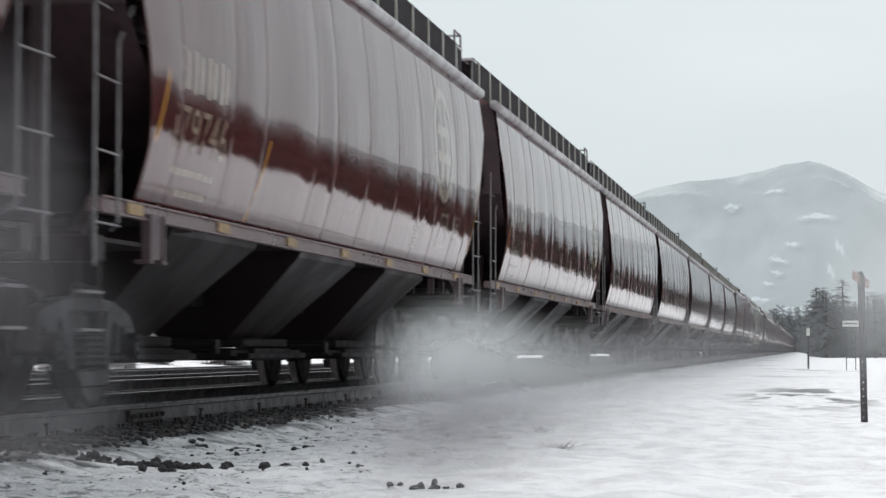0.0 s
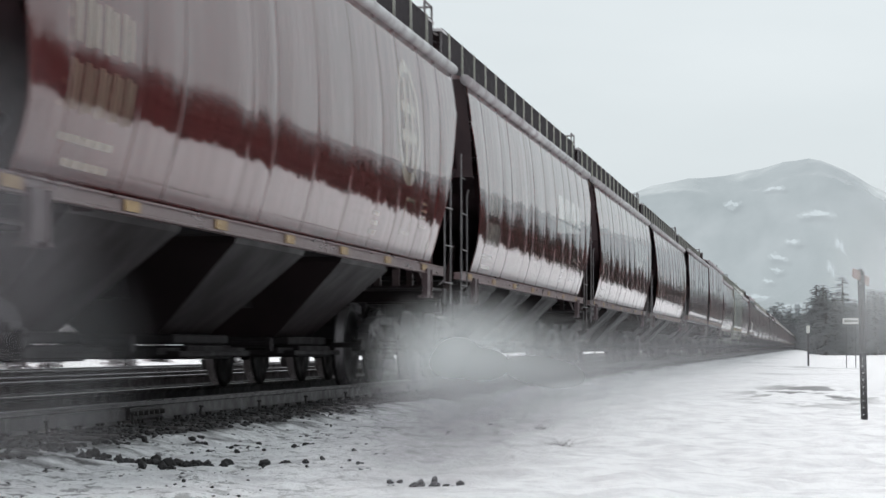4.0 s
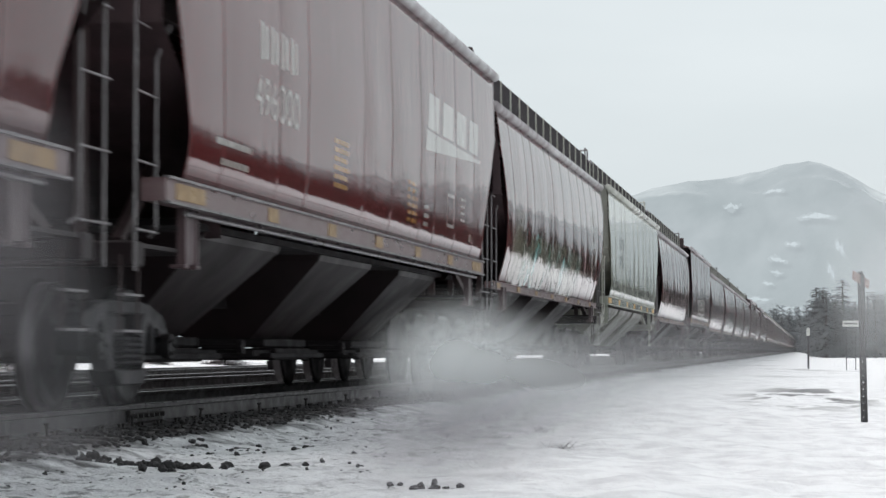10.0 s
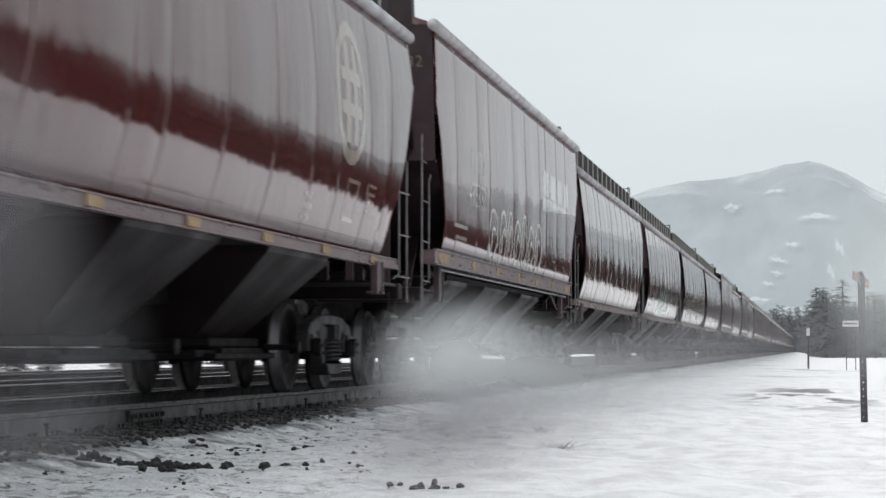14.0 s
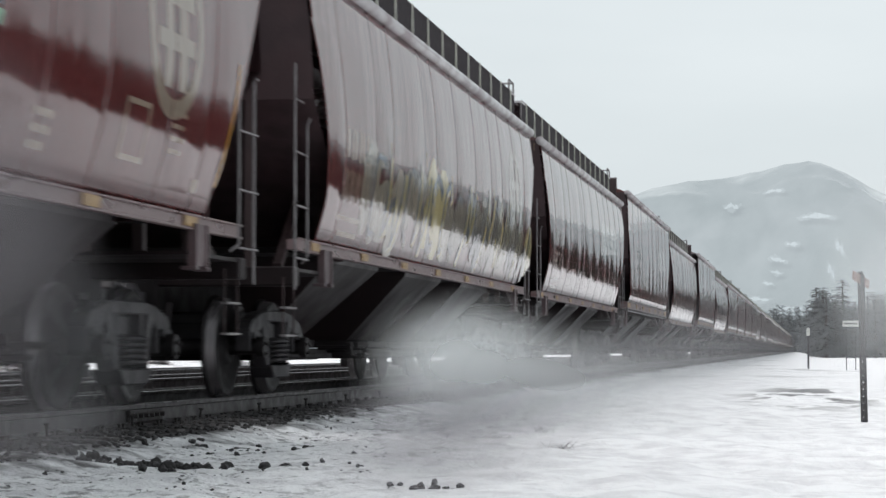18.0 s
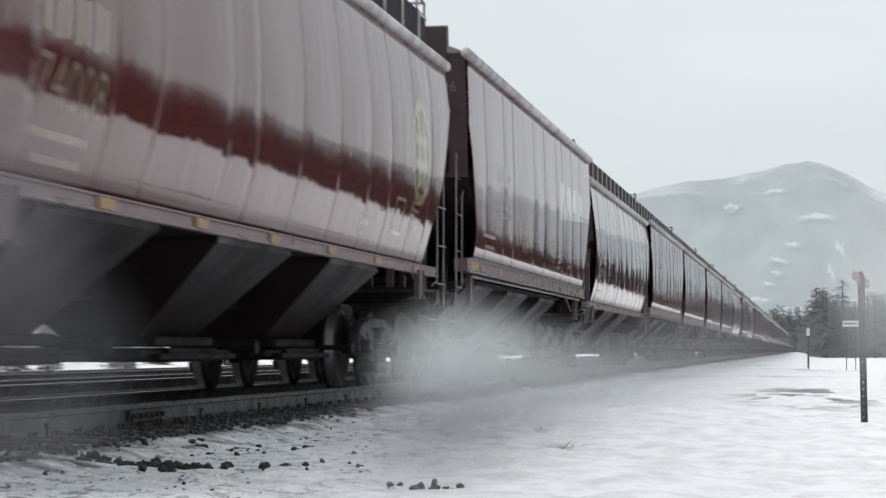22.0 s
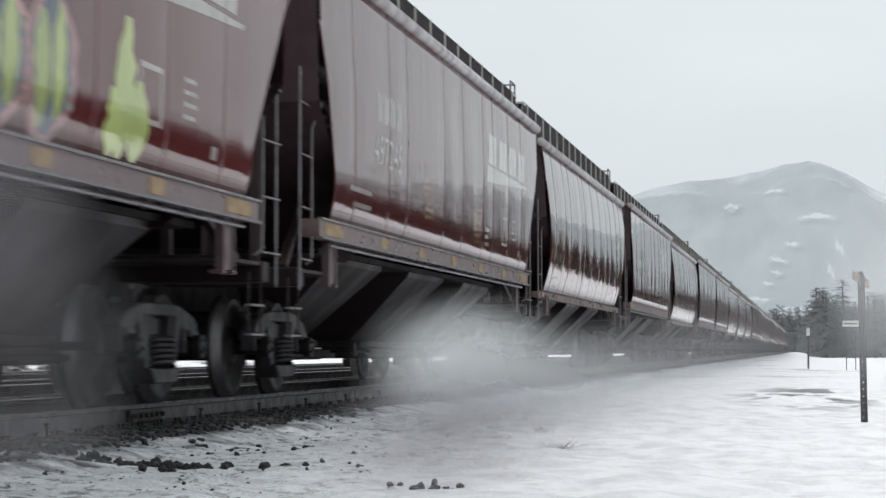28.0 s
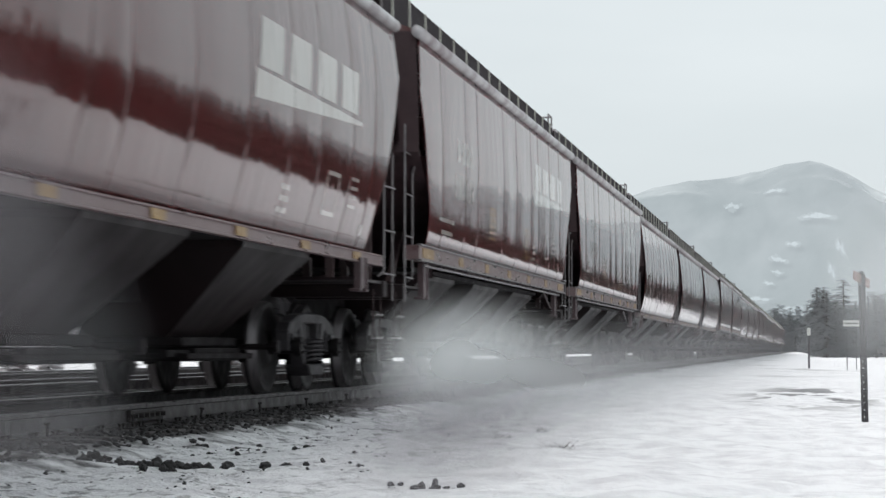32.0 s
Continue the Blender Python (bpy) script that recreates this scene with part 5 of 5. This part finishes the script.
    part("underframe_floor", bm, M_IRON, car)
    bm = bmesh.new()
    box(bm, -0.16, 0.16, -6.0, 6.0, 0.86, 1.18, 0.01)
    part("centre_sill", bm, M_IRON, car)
    # let the body down on its springs, then set the trucks under it
    for o in car.children_recursive:
        for v in o.data.vertices:
            v.co.z = low(v.co.z)
    for e in (-1, 1):
        add_truck(car, e * TRUCK_Y)
    return car


def decal(name, pieces, shape, material, car, label="", side=1, lift=0.0022):
    """Flat painted shapes: polygons in (y, z), laid on the car's side."""
    bm = bmesh.new()
    put = lambda y, z: bm.verts.new((side * (on_sheet(shape, y, z) + lift), y, low(z)))
    for pts in pieces:
        if len(pts) == 4:
            a, b, c, d = (Vector(p) for p in pts)
            n, k = (max(1, int(max((q - p).length, (t - r).length) / 0.13 + 0.5)) for p, q, r, t in ((a, d, b, c), (a, b, d, c)))
            rows = [[put(*((a.lerp(d, i / n)).lerp(b.lerp(c, i / n), j / k))) for j in range(k + 1)] for i in range(n + 1)]
            for r, s in zip(rows, rows[1:]):
                for j in range(k):
                    bm.faces.new((r[j], r[j + 1], s[j + 1], s[j]))
        else:
            bm.faces.new([put(y, z) for y, z in pts])
    ob = part(name, bm, material, car, label, True)
    if "bars" in name or "stencil" in name or "graffiti" in name or name == "reporting_mark":
        ob["kind"] = "stuff"
    return ob


def quad(y, z, w, h, lean=0.0):
    return [(y, z), (y + w, z), (y + w + lean, z + h), (y + lean, z + h)]


def digits(text, y, z, h, shape, material, car, label, stretch=1.0):
    """Painted figures laid on the car's side; they read from the low y end upwards along the track."""
    verts, faces = TEXT[text]
    me = bpy.data.meshes.new("car_number")
    at = [(y + vx * h / 0.7 * stretch, z + vy * h / 0.7) for vx, vy, _ in verts]
    me.from_pydata([(on_sheet(shape, yy, zz) + 0.0026, yy, low(zz)) for yy, zz in at], [], faces)
    me.materials.append(material)
    return part("car_number", me, None, car, label)


def end_digits(text, car, material):
    """The last two figures of the car's number, high on its end wall."""
    verts, faces = TEXT[text]
    me = bpy.data.meshes.new("end_number")
    me.from_pydata([(1.24 + 0.19 * vx, -HALF - 0.03, low(3.90 + 0.20 * vy)) for vx, vy, _ in verts], [], faces)
    me.materials.append(material)
    return part("end_number", me, None, car, "painted figures " + text)


def wedge_logo(shape, y, z, car, material, s=1.0):
    """The railway's emblem as plain shapes: four leaning blocks over a wedge."""
    for i in range(4):
        decal("emblem_block", [quad(y + 0.1 + i * 1.08, z + 0.28, 0.80, 0.44, 0.16)], shape, material, car, "chalky white block of the emblem")
    decal("emblem_wedge", [[(y - 0.05, z), (y + 4.35, z + 0.19), (y + 4.40, z + 0.23), (y, z + 0.25)]], shape, material, car, "chalky white wedge of the emblem")


def ring_logo(shape, y, z, car, material, r=0.62):
    """The old round emblem: a ring with a plain cross in it."""
    ps = []
    for k in range(28):
        a, b = 2 * _m.pi * k / 28, 2 * _m.pi * (k + 1) / 28
        ps.append([(y + rr * _m.cos(t), z + rr * _m.sin(t)) for t, rr in ((a, r), (b, r), (b, r * 0.80), (a, r * 0.80))])
    for h in (-0.32, 0.14):
        ps.append(quad(y - 0.66 * r, z + h * r, 1.32 * r, 0.18 * r))
    for w in (-0.38, 0.12):
        ps.append(quad(y + w * r, z - 0.7 * r, 0.26 * r, 1.4 * r))
    decal("emblem", ps, shape, material, car, "faded round emblem with a cross")


def stencil_bars(shape, y, z, rows, car, material, name="stencil_line", w=0.5, h=0.05, gap=0.10, rnd=random):
    ps = []
    for i in range(rows):
        yy = y
        while yy < y + w - 0.05:
            ln = rnd.uniform(0.08, 0.2)
            ps.append(quad(yy, z - i * gap, min(ln, y + w - yy), h))
            yy += ln + 0.025
    return decal(name, ps, shape, material, car)


def ribbon(pts, w):
    """A painted line of width w through the points, as quads."""
    ps = []
    for (y0, z0), (y1, z1) in zip(pts, pts[1:]):
        d = _m.hypot(y1 - y0, z1 - z0) or 1.0
        ny, nz = -(z1 - z0) / d * w / 2, (y1 - y0) / d * w / 2
        ps.append([(y0 - ny, z0 - nz), (y1 - ny, z1 - nz), (y1 + ny, z1 + nz), (y0 + ny, z0 + nz)])
    return ps


def loop_points(y, z, w, h, a0, a1, rnd, n=12):
    """Part of a wobbly oval, from angle a0 to a1 in turns."""
    wob = [rnd.uniform(0.88, 1.12) for _ in range(n + 1)]
    return [(y + w / 2 * k * _m.cos(6.283 * t), z + h / 2 * k * _m.sin(6.283 * t)) for k, t in zip(wob, np.linspace(a0, a1, n + 1))]


def patch(y, z, w, h, rnd, rows=9, ragged=0.12):
    """An uneven filled shape in level slices, fullest in the middle."""
    ps, lo, hi = [], None, None
    for i in range(rows + 1):
        v = -1 + 2 * i / rows
        half = w / 2 * max(0.25, (1 - abs(v) ** 3)) * rnd.uniform(1 - ragged, 1 + ragged)
        c = y + w * rnd.uniform(-0.5, 0.5) * ragged
        a, b, zz = c - half, c + half, z + v * h / 2
        if lo is not None:
            ps.append([(lo, zz - h / rows), (hi, zz - h / rows), (b, zz), (a, zz)])
        lo, hi = a, b
    return ps


def drips(y0, y1, z, ln, rnd, n):
    """Short runs of paint hanging down from a line."""
    return [quad(y, z - rnd.uniform(0.3, 1.0) * ln, rnd.uniform(0.02, 0.05), rnd.uniform(0.8, 1.1) * ln) for y in (rnd.uniform(y0, y1) for _ in range(n))]


def graffiti(style, shape, y0, y1, z, h, mats, car, seed, label):
    """Sprayed lettering that cannot be read, glyph by glyph. style: outline, block, bubble or wash."""
    rnd = random.Random(seed)
    base, line, second = mats
    n = 0
    if style == "wash":
        # a thin uneven ground under the glyphs
        y = y0 - 0.4
        while y < y1 + 0.3:
            w = rnd.uniform(0.5, 1.1)
            decal("paint_wash", patch(y + w / 2, z + h * rnd.uniform(0.30, 0.55), w * 1.15, h * rnd.uniform(0.55, 1.0), rnd, 8, 0.22),
                  shape, base if rnd.random() < 0.7 else second, car, "ragged patch of sprayed paint", lift=0.002 + 0.0004 * (n % 3))
            y += w * 0.9
            n += 1
    y, n = y0, 0
    while y < y1:
        w = rnd.uniform(0.62, 1.0)
        c, top = y + w / 2, h * rnd.uniform(0.8, 1.0)
        zc = z + top / 2
        if style == "outline":
            ps = ribbon(loop_points(c, zc, w * 0.85, top, -0.18, 0.70, rnd), 0.06) + ribbon(loop_points(c + 0.05, zc - 0.1, w * 0.4, top * 0.6, 0.1, 0.6, rnd), 0.05)
            decal("graffiti_glyph", ps + drips(y, y + w, z + 0.05, 0.18, rnd, 3), shape, base, car, label, lift=0.003)
        elif style == "block":
            lean, slit = rnd.uniform(0.05, 0.25), rnd.uniform(0.30, 0.60)
            arms = [quad(y, z, w * slit, top * rnd.uniform(0.85, 1.0), lean), quad(y + w * slit + 0.05, z + top * rnd.uniform(0, 0.15), w * (0.92 - slit), top * rnd.uniform(0.7, 0.85), lean * rnd.uniform(0.2, 1.2)),
                    quad(y + w * 0.1 + lean, z + top * 0.88, w * 0.8, top * 0.10, 0.03)]
            decal("graffiti_glyph", arms, shape, base if n % 3 else second, car, label, lift=0.0028)
            decal("graffiti_outline", ribbon([(y - 0.03, z), (y + lean - 0.03, z + top + 0.03), (y + w * 0.9 + lean, z + top + 0.02)], 0.035), shape, line, car, lift=0.0042)
        elif style == "bubble":
            decal("graffiti_halo", patch(c, zc, w * 1.35, top * 1.12, rnd, 9, 0.10), shape, second, car, "pink sprayed halo", lift=0.0018 + 0.0003 * (n % 2))
            decal("graffiti_outline", patch(c, zc, w * 1.02, top * 0.96, rnd, 9, 0.07), shape, line, car, lift=0.0028 + 0.0003 * (n % 2))
            for s, k in ((-1, 0.50), (1, 0.42)):
                decal("graffiti_glyph", patch(c + s * w * 0.22, zc + s * top * 0.04, w * k * 0.8, top * 0.80, rnd, 9, 0.12), shape, base, car, label, lift=0.0042)
        else:
            pts = rnd.choice((loop_points(c, zc, w * 0.8, top * 0.8, 0.1, 0.8, rnd), [(y, z), (c - 0.1, z + top), (c + 0.1, z + top * 0.3), (y + w, z + top * 0.95)],
                              [(y, z + top * 0.9), (y + 0.1, z + 0.1), (c, z + top * 0.5), (y + w * 0.8, z), (y + w, z + top * 0.8)]))
            decal("graffiti_outline", ribbon(pts, rnd.uniform(0.05, 0.10)), shape, line, car, label, lift=0.0042)
            decal("graffiti_glyph", ribbon([(p[0] + 0.07, p[1] - 0.03) for p in pts], rnd.uniform(0.10, 0.2)) + drips(y, y + w, z + top, 0.22, rnd, 1), shape, second if n % 2 else base, car, lift=0.0034)
        y += w + rnd.uniform(0.0, 0.14)
        n += 1


# kind, emblem (w wedge, r ring, q ring nearer the end, o yellow ring), number, extras, in the order in which they pass
FLEET = {
    -1: ("round", "r", "", ""), 0: ("round", "r", "479746", "stripes"), 1: ("round", "o", "", "stripes"), 2: ("round", "w", "498275", ""),
    3: ("round", "r", "", ""), 4: ("round", "w", "", ""), 5: ("round", "w", "481470", ""), 6: ("round", "o", "", "stripes"),
    7: ("flat", "w", "488131", "orange"), 8: ("flat", "w", "496000", "orange"), 9: ("round", "q", "", "spray_multi"),
    10: ("cream", "", "447397", ""), 11: ("round", "r", "", ""), 12: ("flat", "w", "495332", "spray_white"), 13: ("round", "r", "", ""),
    14: ("round", "q", "", "spray_mint"), 15: ("round", "q", "", "spray_yellow"), 16: ("round", "w", "498721", ""), 17: ("flat", "w", "495077", "orange"),
    18: ("round", "o", "474008", ""), 19: ("flat", "w", "496396", "orange"), 20: ("round", "w", "498354", ""), 21: ("flat", "w", "477431", "orange"),
    22: ("flat", "w", "", "orange"), 23: ("flat", "w", "", "spray_lime"), 24: ("flat", "w", "497245", "orange"), 25: ("round", "o", "", "stripes"),
    26: ("flat", "w", "487202", "orange"), 27: ("round", "w", "487908", ""),
}
LAST_CAR = 49
TALL = (8, 12, 17, 19)
CARS = []


def dress(car, k, kind, emblem, number, extra):
    rnd = random.Random(400 + k)
    shape = "round" if kind == "round" else "tall" if k in TALL else "flat"
    let = M_BLACKLET if kind == "cream" else M_WHITE if kind == "flat" or emblem == "w" else M_FADED
    if emblem == "w":
        wedge_logo(shape, *((1.75, 2.50) if kind == "round" else (2.45, 2.80)), car, M_WHITE)
    elif emblem in ("r", "q", "o"):
        place = {"r": (4.7, 2.98), "q": (5.75, 2.80), "o": (6.1, 2.74)}[emblem]
        ring_logo(shape, *place, car, M_DULLOCHRE if emblem == "o" else M_FADED, 0.62 if emblem == "o" else 0.72)
    # reporting mark, number, data
    yn, zn, zm = (-7.25, 1.90, 2.32) if kind == "round" else (-5.8, 2.38, 2.84)
    decal("reporting_mark", [quad(yn + 0.15 + i * 0.36 + a, zm + b, w, h) for i in range(4) for a, b, w, h in ((0, 0, 0.09, 0.32), (0.15, 0.02, 0.09, 0.28))], shape, let, car)
    if number:
        digits(number, yn, zn, 0.33, shape, let, car, "painted car number " + number, stretch=1.05)
    else:
        decal("number_stencil", [quad(yn + i * 0.28 + a, zn + b, w, h) for i in range(6) for a, b, w, h in ((0, 0, 0.06, 0.33), (0.12, 0.02, 0.06, 0.29))], shape, let, car)
    zd = 1.72 if kind == "round" else 2.02
    stencil_bars(shape, -7.0, zd, 1, car, let, w=1.1, rnd=rnd)
    stencil_bars(shape, -6.8, zd - 0.15, 1, car, let, w=0.9, rnd=rnd)
    if number:
        end_digits(number[-2:], car, M_BLACKLET if kind == "cream" else M_FADED)
    yl = M_BLACKLET if kind == "cream" else M_ORANGE if extra == "orange" else M_FADED
    if kind != "round":
        stencil_bars(shape, -2.7, 2.42, 6, car, yl, "stencil_block", w=0.66, h=0.045, gap=0.085, rnd=rnd)
        stencil_bars(shape, 1.3, 2.32, 6, car, yl, "stencil_block", w=0.58, h=0.045, gap=0.085, rnd=rnd)
    yq, zq = (4.7, 1.72) if kind == "round" else (4.05, 1.98)
    stencil_bars(shape, yq - 1.7, zq + 0.12, 3, car, let, w=0.35, rnd=rnd)
    w, h = 0.56, 0.42
    decal("data_plate", [quad(yq, zq, w, 0.04), quad(yq, zq + h - 0.04, w, 0.04), quad(yq, zq + 0.04, 0.04, h - 0.08), quad(yq + w - 0.04, zq + 0.04, 0.04, h - 0.08)],
          shape, let, car, "outlined data panel")
    stencil_bars(shape, yq + 1.1, zq + 0.40, 4, car, let, w=0.34, h=0.035, gap=0.09, rnd=rnd)
    decal("data_tag", [quad(yq + 1.9, zq - 0.10, 0.16, 0.10)], shape, let, car, "small painted tag")
    if extra in ("stripes", "spray_mint"):
        for y, zl, zh in ((-7.55, 1.9, 3.0), (-4.6, 1.5, 2.2), (7.2, 1.7, 2.7)):
            n = 5
            decal("yellow_stripe", [[(y + 0.3 * i / n, zl + (zh - zl) * i / n), (y + 0.055 + 0.3 * i / n, zl + (zh - zl) * i / n),
                                     (y + 0.055 + 0.3 * (i + 1) / n, zl + (zh - zl) * (i + 1) / n), (y + 0.3 * (i + 1) / n, zl + (zh - zl) * (i + 1) / n)]
                                    for i in range(n)], shape, M_STRIPE, car, "slanting faded orange stripe")
    if extra == "spray_multi":
        graffiti("wash", shape, -6.6, 2.6, 1.50, 0.95, (M_WASH, M_MOSS, M_TEAL), car, 5, "faded green and teal sprayed lettering")
    if extra == "spray_mint":
        graffiti("block", shape, -3.3, 1.9, 1.47, 0.98, (M_MINT, M_SLATE, M_PALEMINT), car, 9, "mint green sprayed block lettering")
    if extra == "spray_yellow":
        graffiti("wash", shape, -5.6, 7.2, 1.58, 1.15, (M_WASH, M_SLATE, M_OCHRE), car, 12, "ochre and slate sprayed lettering")
    if extra == "spray_white":
        graffiti("outline", shape, -3.9, 1.6, 1.74, 0.85, (M_SIGN, M_SLATE, M_WASH), car, 15, "white outlined sprayed lettering")
    if extra == "spray_lime":
        graffiti("bubble", shape, -2.4, 2.6, 1.70, 0.95, (M_LIME, M_SLATE, M_PINK), car, 19, "lime sprayed bubble lettering")
        for dy, w, h in ((0.0, 0.42, 0.95), (0.28, 0.45, 0.55), (-0.22, 0.35, 0.45)):
            decal("graffiti_blot", patch(3.75 + dy, 1.70 + h / 2, w, h, rnd, 9, 0.2), shape, M_LIME, car, "lime sprayed blot", lift=0.0025 + abs(dy) * 0.002)


def build_train():
    protos = {k: build_car(k) for k in ("round", "flat", "cream", "tall")}
    for o in [c for c in protos["tall"].children_recursive if c.name.split(".")[0] in ("running_board", "board_fascia", "bracket", "brackets", "end_walkway", "roof_grab")]:
        bpy.data.objects.remove(o)
    used, todo = set(), []
    for k in range(-2, LAST_CAR + 1):
        if k in FLEET:
            kind, emblem, number, extra = FLEET[k]
        else:
            kind, emblem, number, extra = ("flat", "w", "", "orange") if (k * 7) % 5 in (1, 3) else ("round", "w" if k % 3 else "r", "", "")
        shape = "tall" if k in TALL else kind
        if shape in used:
            car = copy_thing(protos[shape], pose(0, 0, 0))
        else:
            car = protos[shape]
            used.add(shape)
        todo.append((car, k, kind, emblem, number, extra))
        CARS.append((k, car))
    for row in todo:
        if row[1] <= 36:
            dress(*row)


build_train()


# ---------------------------------------------------------------- bird
def build_bird():
    bird = thing("crow", "dark crow flying past against the pale sky", "bird")
    bm = bmesh.new()
    bmesh.ops.create_icosphere(bm, subdivisions=2, radius=0.5)
    for v in bm.verts:
        v.co = Vector((v.co.x * 0.14, v.co.y * 0.46, v.co.z * 0.14))
    rod(bm, (0, -0.22, 0.02), (0, -0.30, 0.02), 0.035, 8, 0.012)
    slab(bm, [(0.18, 0.01), (0.40, 0.02), (0.40, 0.0), (0.18, -0.02)], -0.06, 0.06)
    part("body", bm, M_FEATHER, bird, smooth=False)
    wings = []
    for s in (-1, 1):
        bm = bmesh.new()
        pts = [(0, -0.12), (0.22, -0.15), (0.46, -0.02), (0.44, 0.08), (0.20, 0.12), (0, 0.10)]
        a = [bm.verts.new((s * x, y, 0.006)) for x, y in pts]
        b = [bm.verts.new((s * x, y, -0.006)) for x, y in pts]
        bm.faces.new(a)
        bm.faces.new(b[::-1])
        for i in range(6):
            bm.faces.new((a[i], b[i], b[(i + 1) % 6], a[(i + 1) % 6]))
        w = part("wing", bm, M_FEATHER, bird, at=pose(s * 0.05, 0, 0.03))
        wings.append((s, w))
    return bird, wings


BIRD, WINGS = build_bird()


# ---------------------------------------------------------------- water on the lens cover
def build_drops():
    """Out-of-focus drops on the lens cover, six centimetres before the eye: right, up, half width, half height in millimetres."""
    face = pose(*EYE, 90 + TILT, 0, YAW)
    for i, (x, y, rx, ry, lean, m, label) in enumerate((
            (0.35, -2.8, 2.6, 1.9, 4, M_MILK, "milky out-of-focus water drop on the lens cover"),
            (0.3, -2.95, 2.9, 2.1, 10, M_MILK, "milky out-of-focus water drop on the lens cover"),
            (0.9, -3.05, 3.6, 1.9, -4, M_MILK, "milky out-of-focus water drop on the lens cover"),
            (2.6, -3.25, 4.8, 1.7, -10, M_MILK, "thin hazy water round a drop on the lens cover"),
            (-0.4, -4.9, 3.8, 2.2, 20, M_GREYWATER, "grey out-of-focus water smear on the lens cover"),
            (1.2, -4.4, 4.8, 1.9, 10, M_GREYWATER, "grey out-of-focus water smear on the lens cover"),
            (6.0, -2.95, 6.4, 1.9, 6, M_THIN, "thin watery streak on the lens cover"),
            (-11.9, 1.1, 3.2, 5.6, 8, M_PALE, "pale out-of-focus water drop on the lens cover"),
            (-11.6, 0.6, 2.9, 5.0, 4, M_PALE, "pale out-of-focus water drop on the lens cover"),
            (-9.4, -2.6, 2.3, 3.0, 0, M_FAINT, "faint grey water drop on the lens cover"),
            (-10.8, -5.0, 3.2, 2.0, 0, M_GREYHAZE, "grey watery haze on the lens cover"),
            (11.5, -1.3, 2.6, 4.0, 0, M_MIST, "faint pale water drop on the lens cover"),
            (11.7, -0.9, 2.2, 3.2, 0, M_MIST, "faint pale water drop on the lens cover"))):
        bm = bmesh.new()
        vs = [[bm.verts.new((0, 0, 0.00006))]]
        for i in range(1, 6):
            f = i / 5
            vs.append([bm.verts.new((rx * 0.001 * f * _m.cos(k * _m.pi / 16), ry * 0.001 * f * _m.sin(k * _m.pi / 16), 0.00006 * (1 - f * f))) for k in range(32)])
        for k in range(32):
            bm.faces.new((vs[0][0], vs[1][k], vs[1][(k + 1) % 32]))
            for a, b in zip(vs[1:], vs[2:]):
                bm.faces.new((a[k], b[k], b[(k + 1) % 32], a[(k + 1) % 32]))
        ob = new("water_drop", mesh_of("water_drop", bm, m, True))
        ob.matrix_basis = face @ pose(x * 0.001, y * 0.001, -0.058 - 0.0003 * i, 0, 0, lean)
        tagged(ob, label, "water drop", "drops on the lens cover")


build_drops()


# ---------------------------------------------------------------- motions
# travel of the train in car lengths, as a smooth function of time
GAP0 = 1.8229
TRAVEL = (0.778741, 0.001953, 0.0000147135)
# how far each coupling sits from its even place, in car lengths
SLACK = (-0.024, 0.010, -0.024, -0.002, -0.029, 0.004, 0.026, 0.048, -0.003, -0.008, -0.029, 0.004, -0.020, -0.010, 0.007,
         0.053, 0.032, 0.025, 0.060, 0.034, 0.012, -0.045, -0.040, -0.029, -0.044, -0.009, 0.013, 0.010, -0.006, -0.017)


def travel(t):
    return TRAVEL[0] * t + TRAVEL[1] * t * t + TRAVEL[2] * t ** 3


def slack(k):
    return SLACK[min(max(k, 0), len(SLACK) - 1)]


def car_y(k, t):
    return PITCH * (GAP0 + k - 0.5 + (slack(k) + slack(k - 1)) / 2 - travel(t)) - 0.96


def motions():
    ts = [0.5 * i for i in range(65)]
    for k, car in CARS:
        walk(car, [(t, pose(LEAN, car_y(k, t), 0)) for t in ts])
    # every axle turns alike, so all share the first one's keys
    first, rest = None, []
    for k, car in CARS:
        for o in car.children_recursive:
            if o.name.split(".")[0] == "wheelset":
                if first is None:
                    first = o
                else:
                    rest.append(o)
    rows = []
    for i in range(0, 32 * FPS + 1):
        t = i / FPS
        rows.append((t, pose(0, 0, 0, _m.degrees(PITCH * travel(t) / WHEEL_R))))
    walk(first, rows)
    for o in rest:
        o.rotation_mode = "QUATERNION"
        o.animation_data_create()
        o.animation_data.action = first.animation_data.action
        o.animation_data.action_slot = first.animation_data.action_slot
    # the crow crosses the sky around the ninth second
    f = lambda t: (-35.86 + 13.932 * (t - 8), 295.60 + 2.008 * (t - 8), 40.69 + 4.736 * (t - 8))
    walk(BIRD, [(t, pose(*f(t), 0, 0, 100)) for t in range(33)])
    for s, w in WINGS:
        walk(w, [(t / 4, pose(s * 0.05, 0, 0.03, 0, -s * 38 * _m.sin(t * 1.7), 0)) for t in range(129)])


motions()
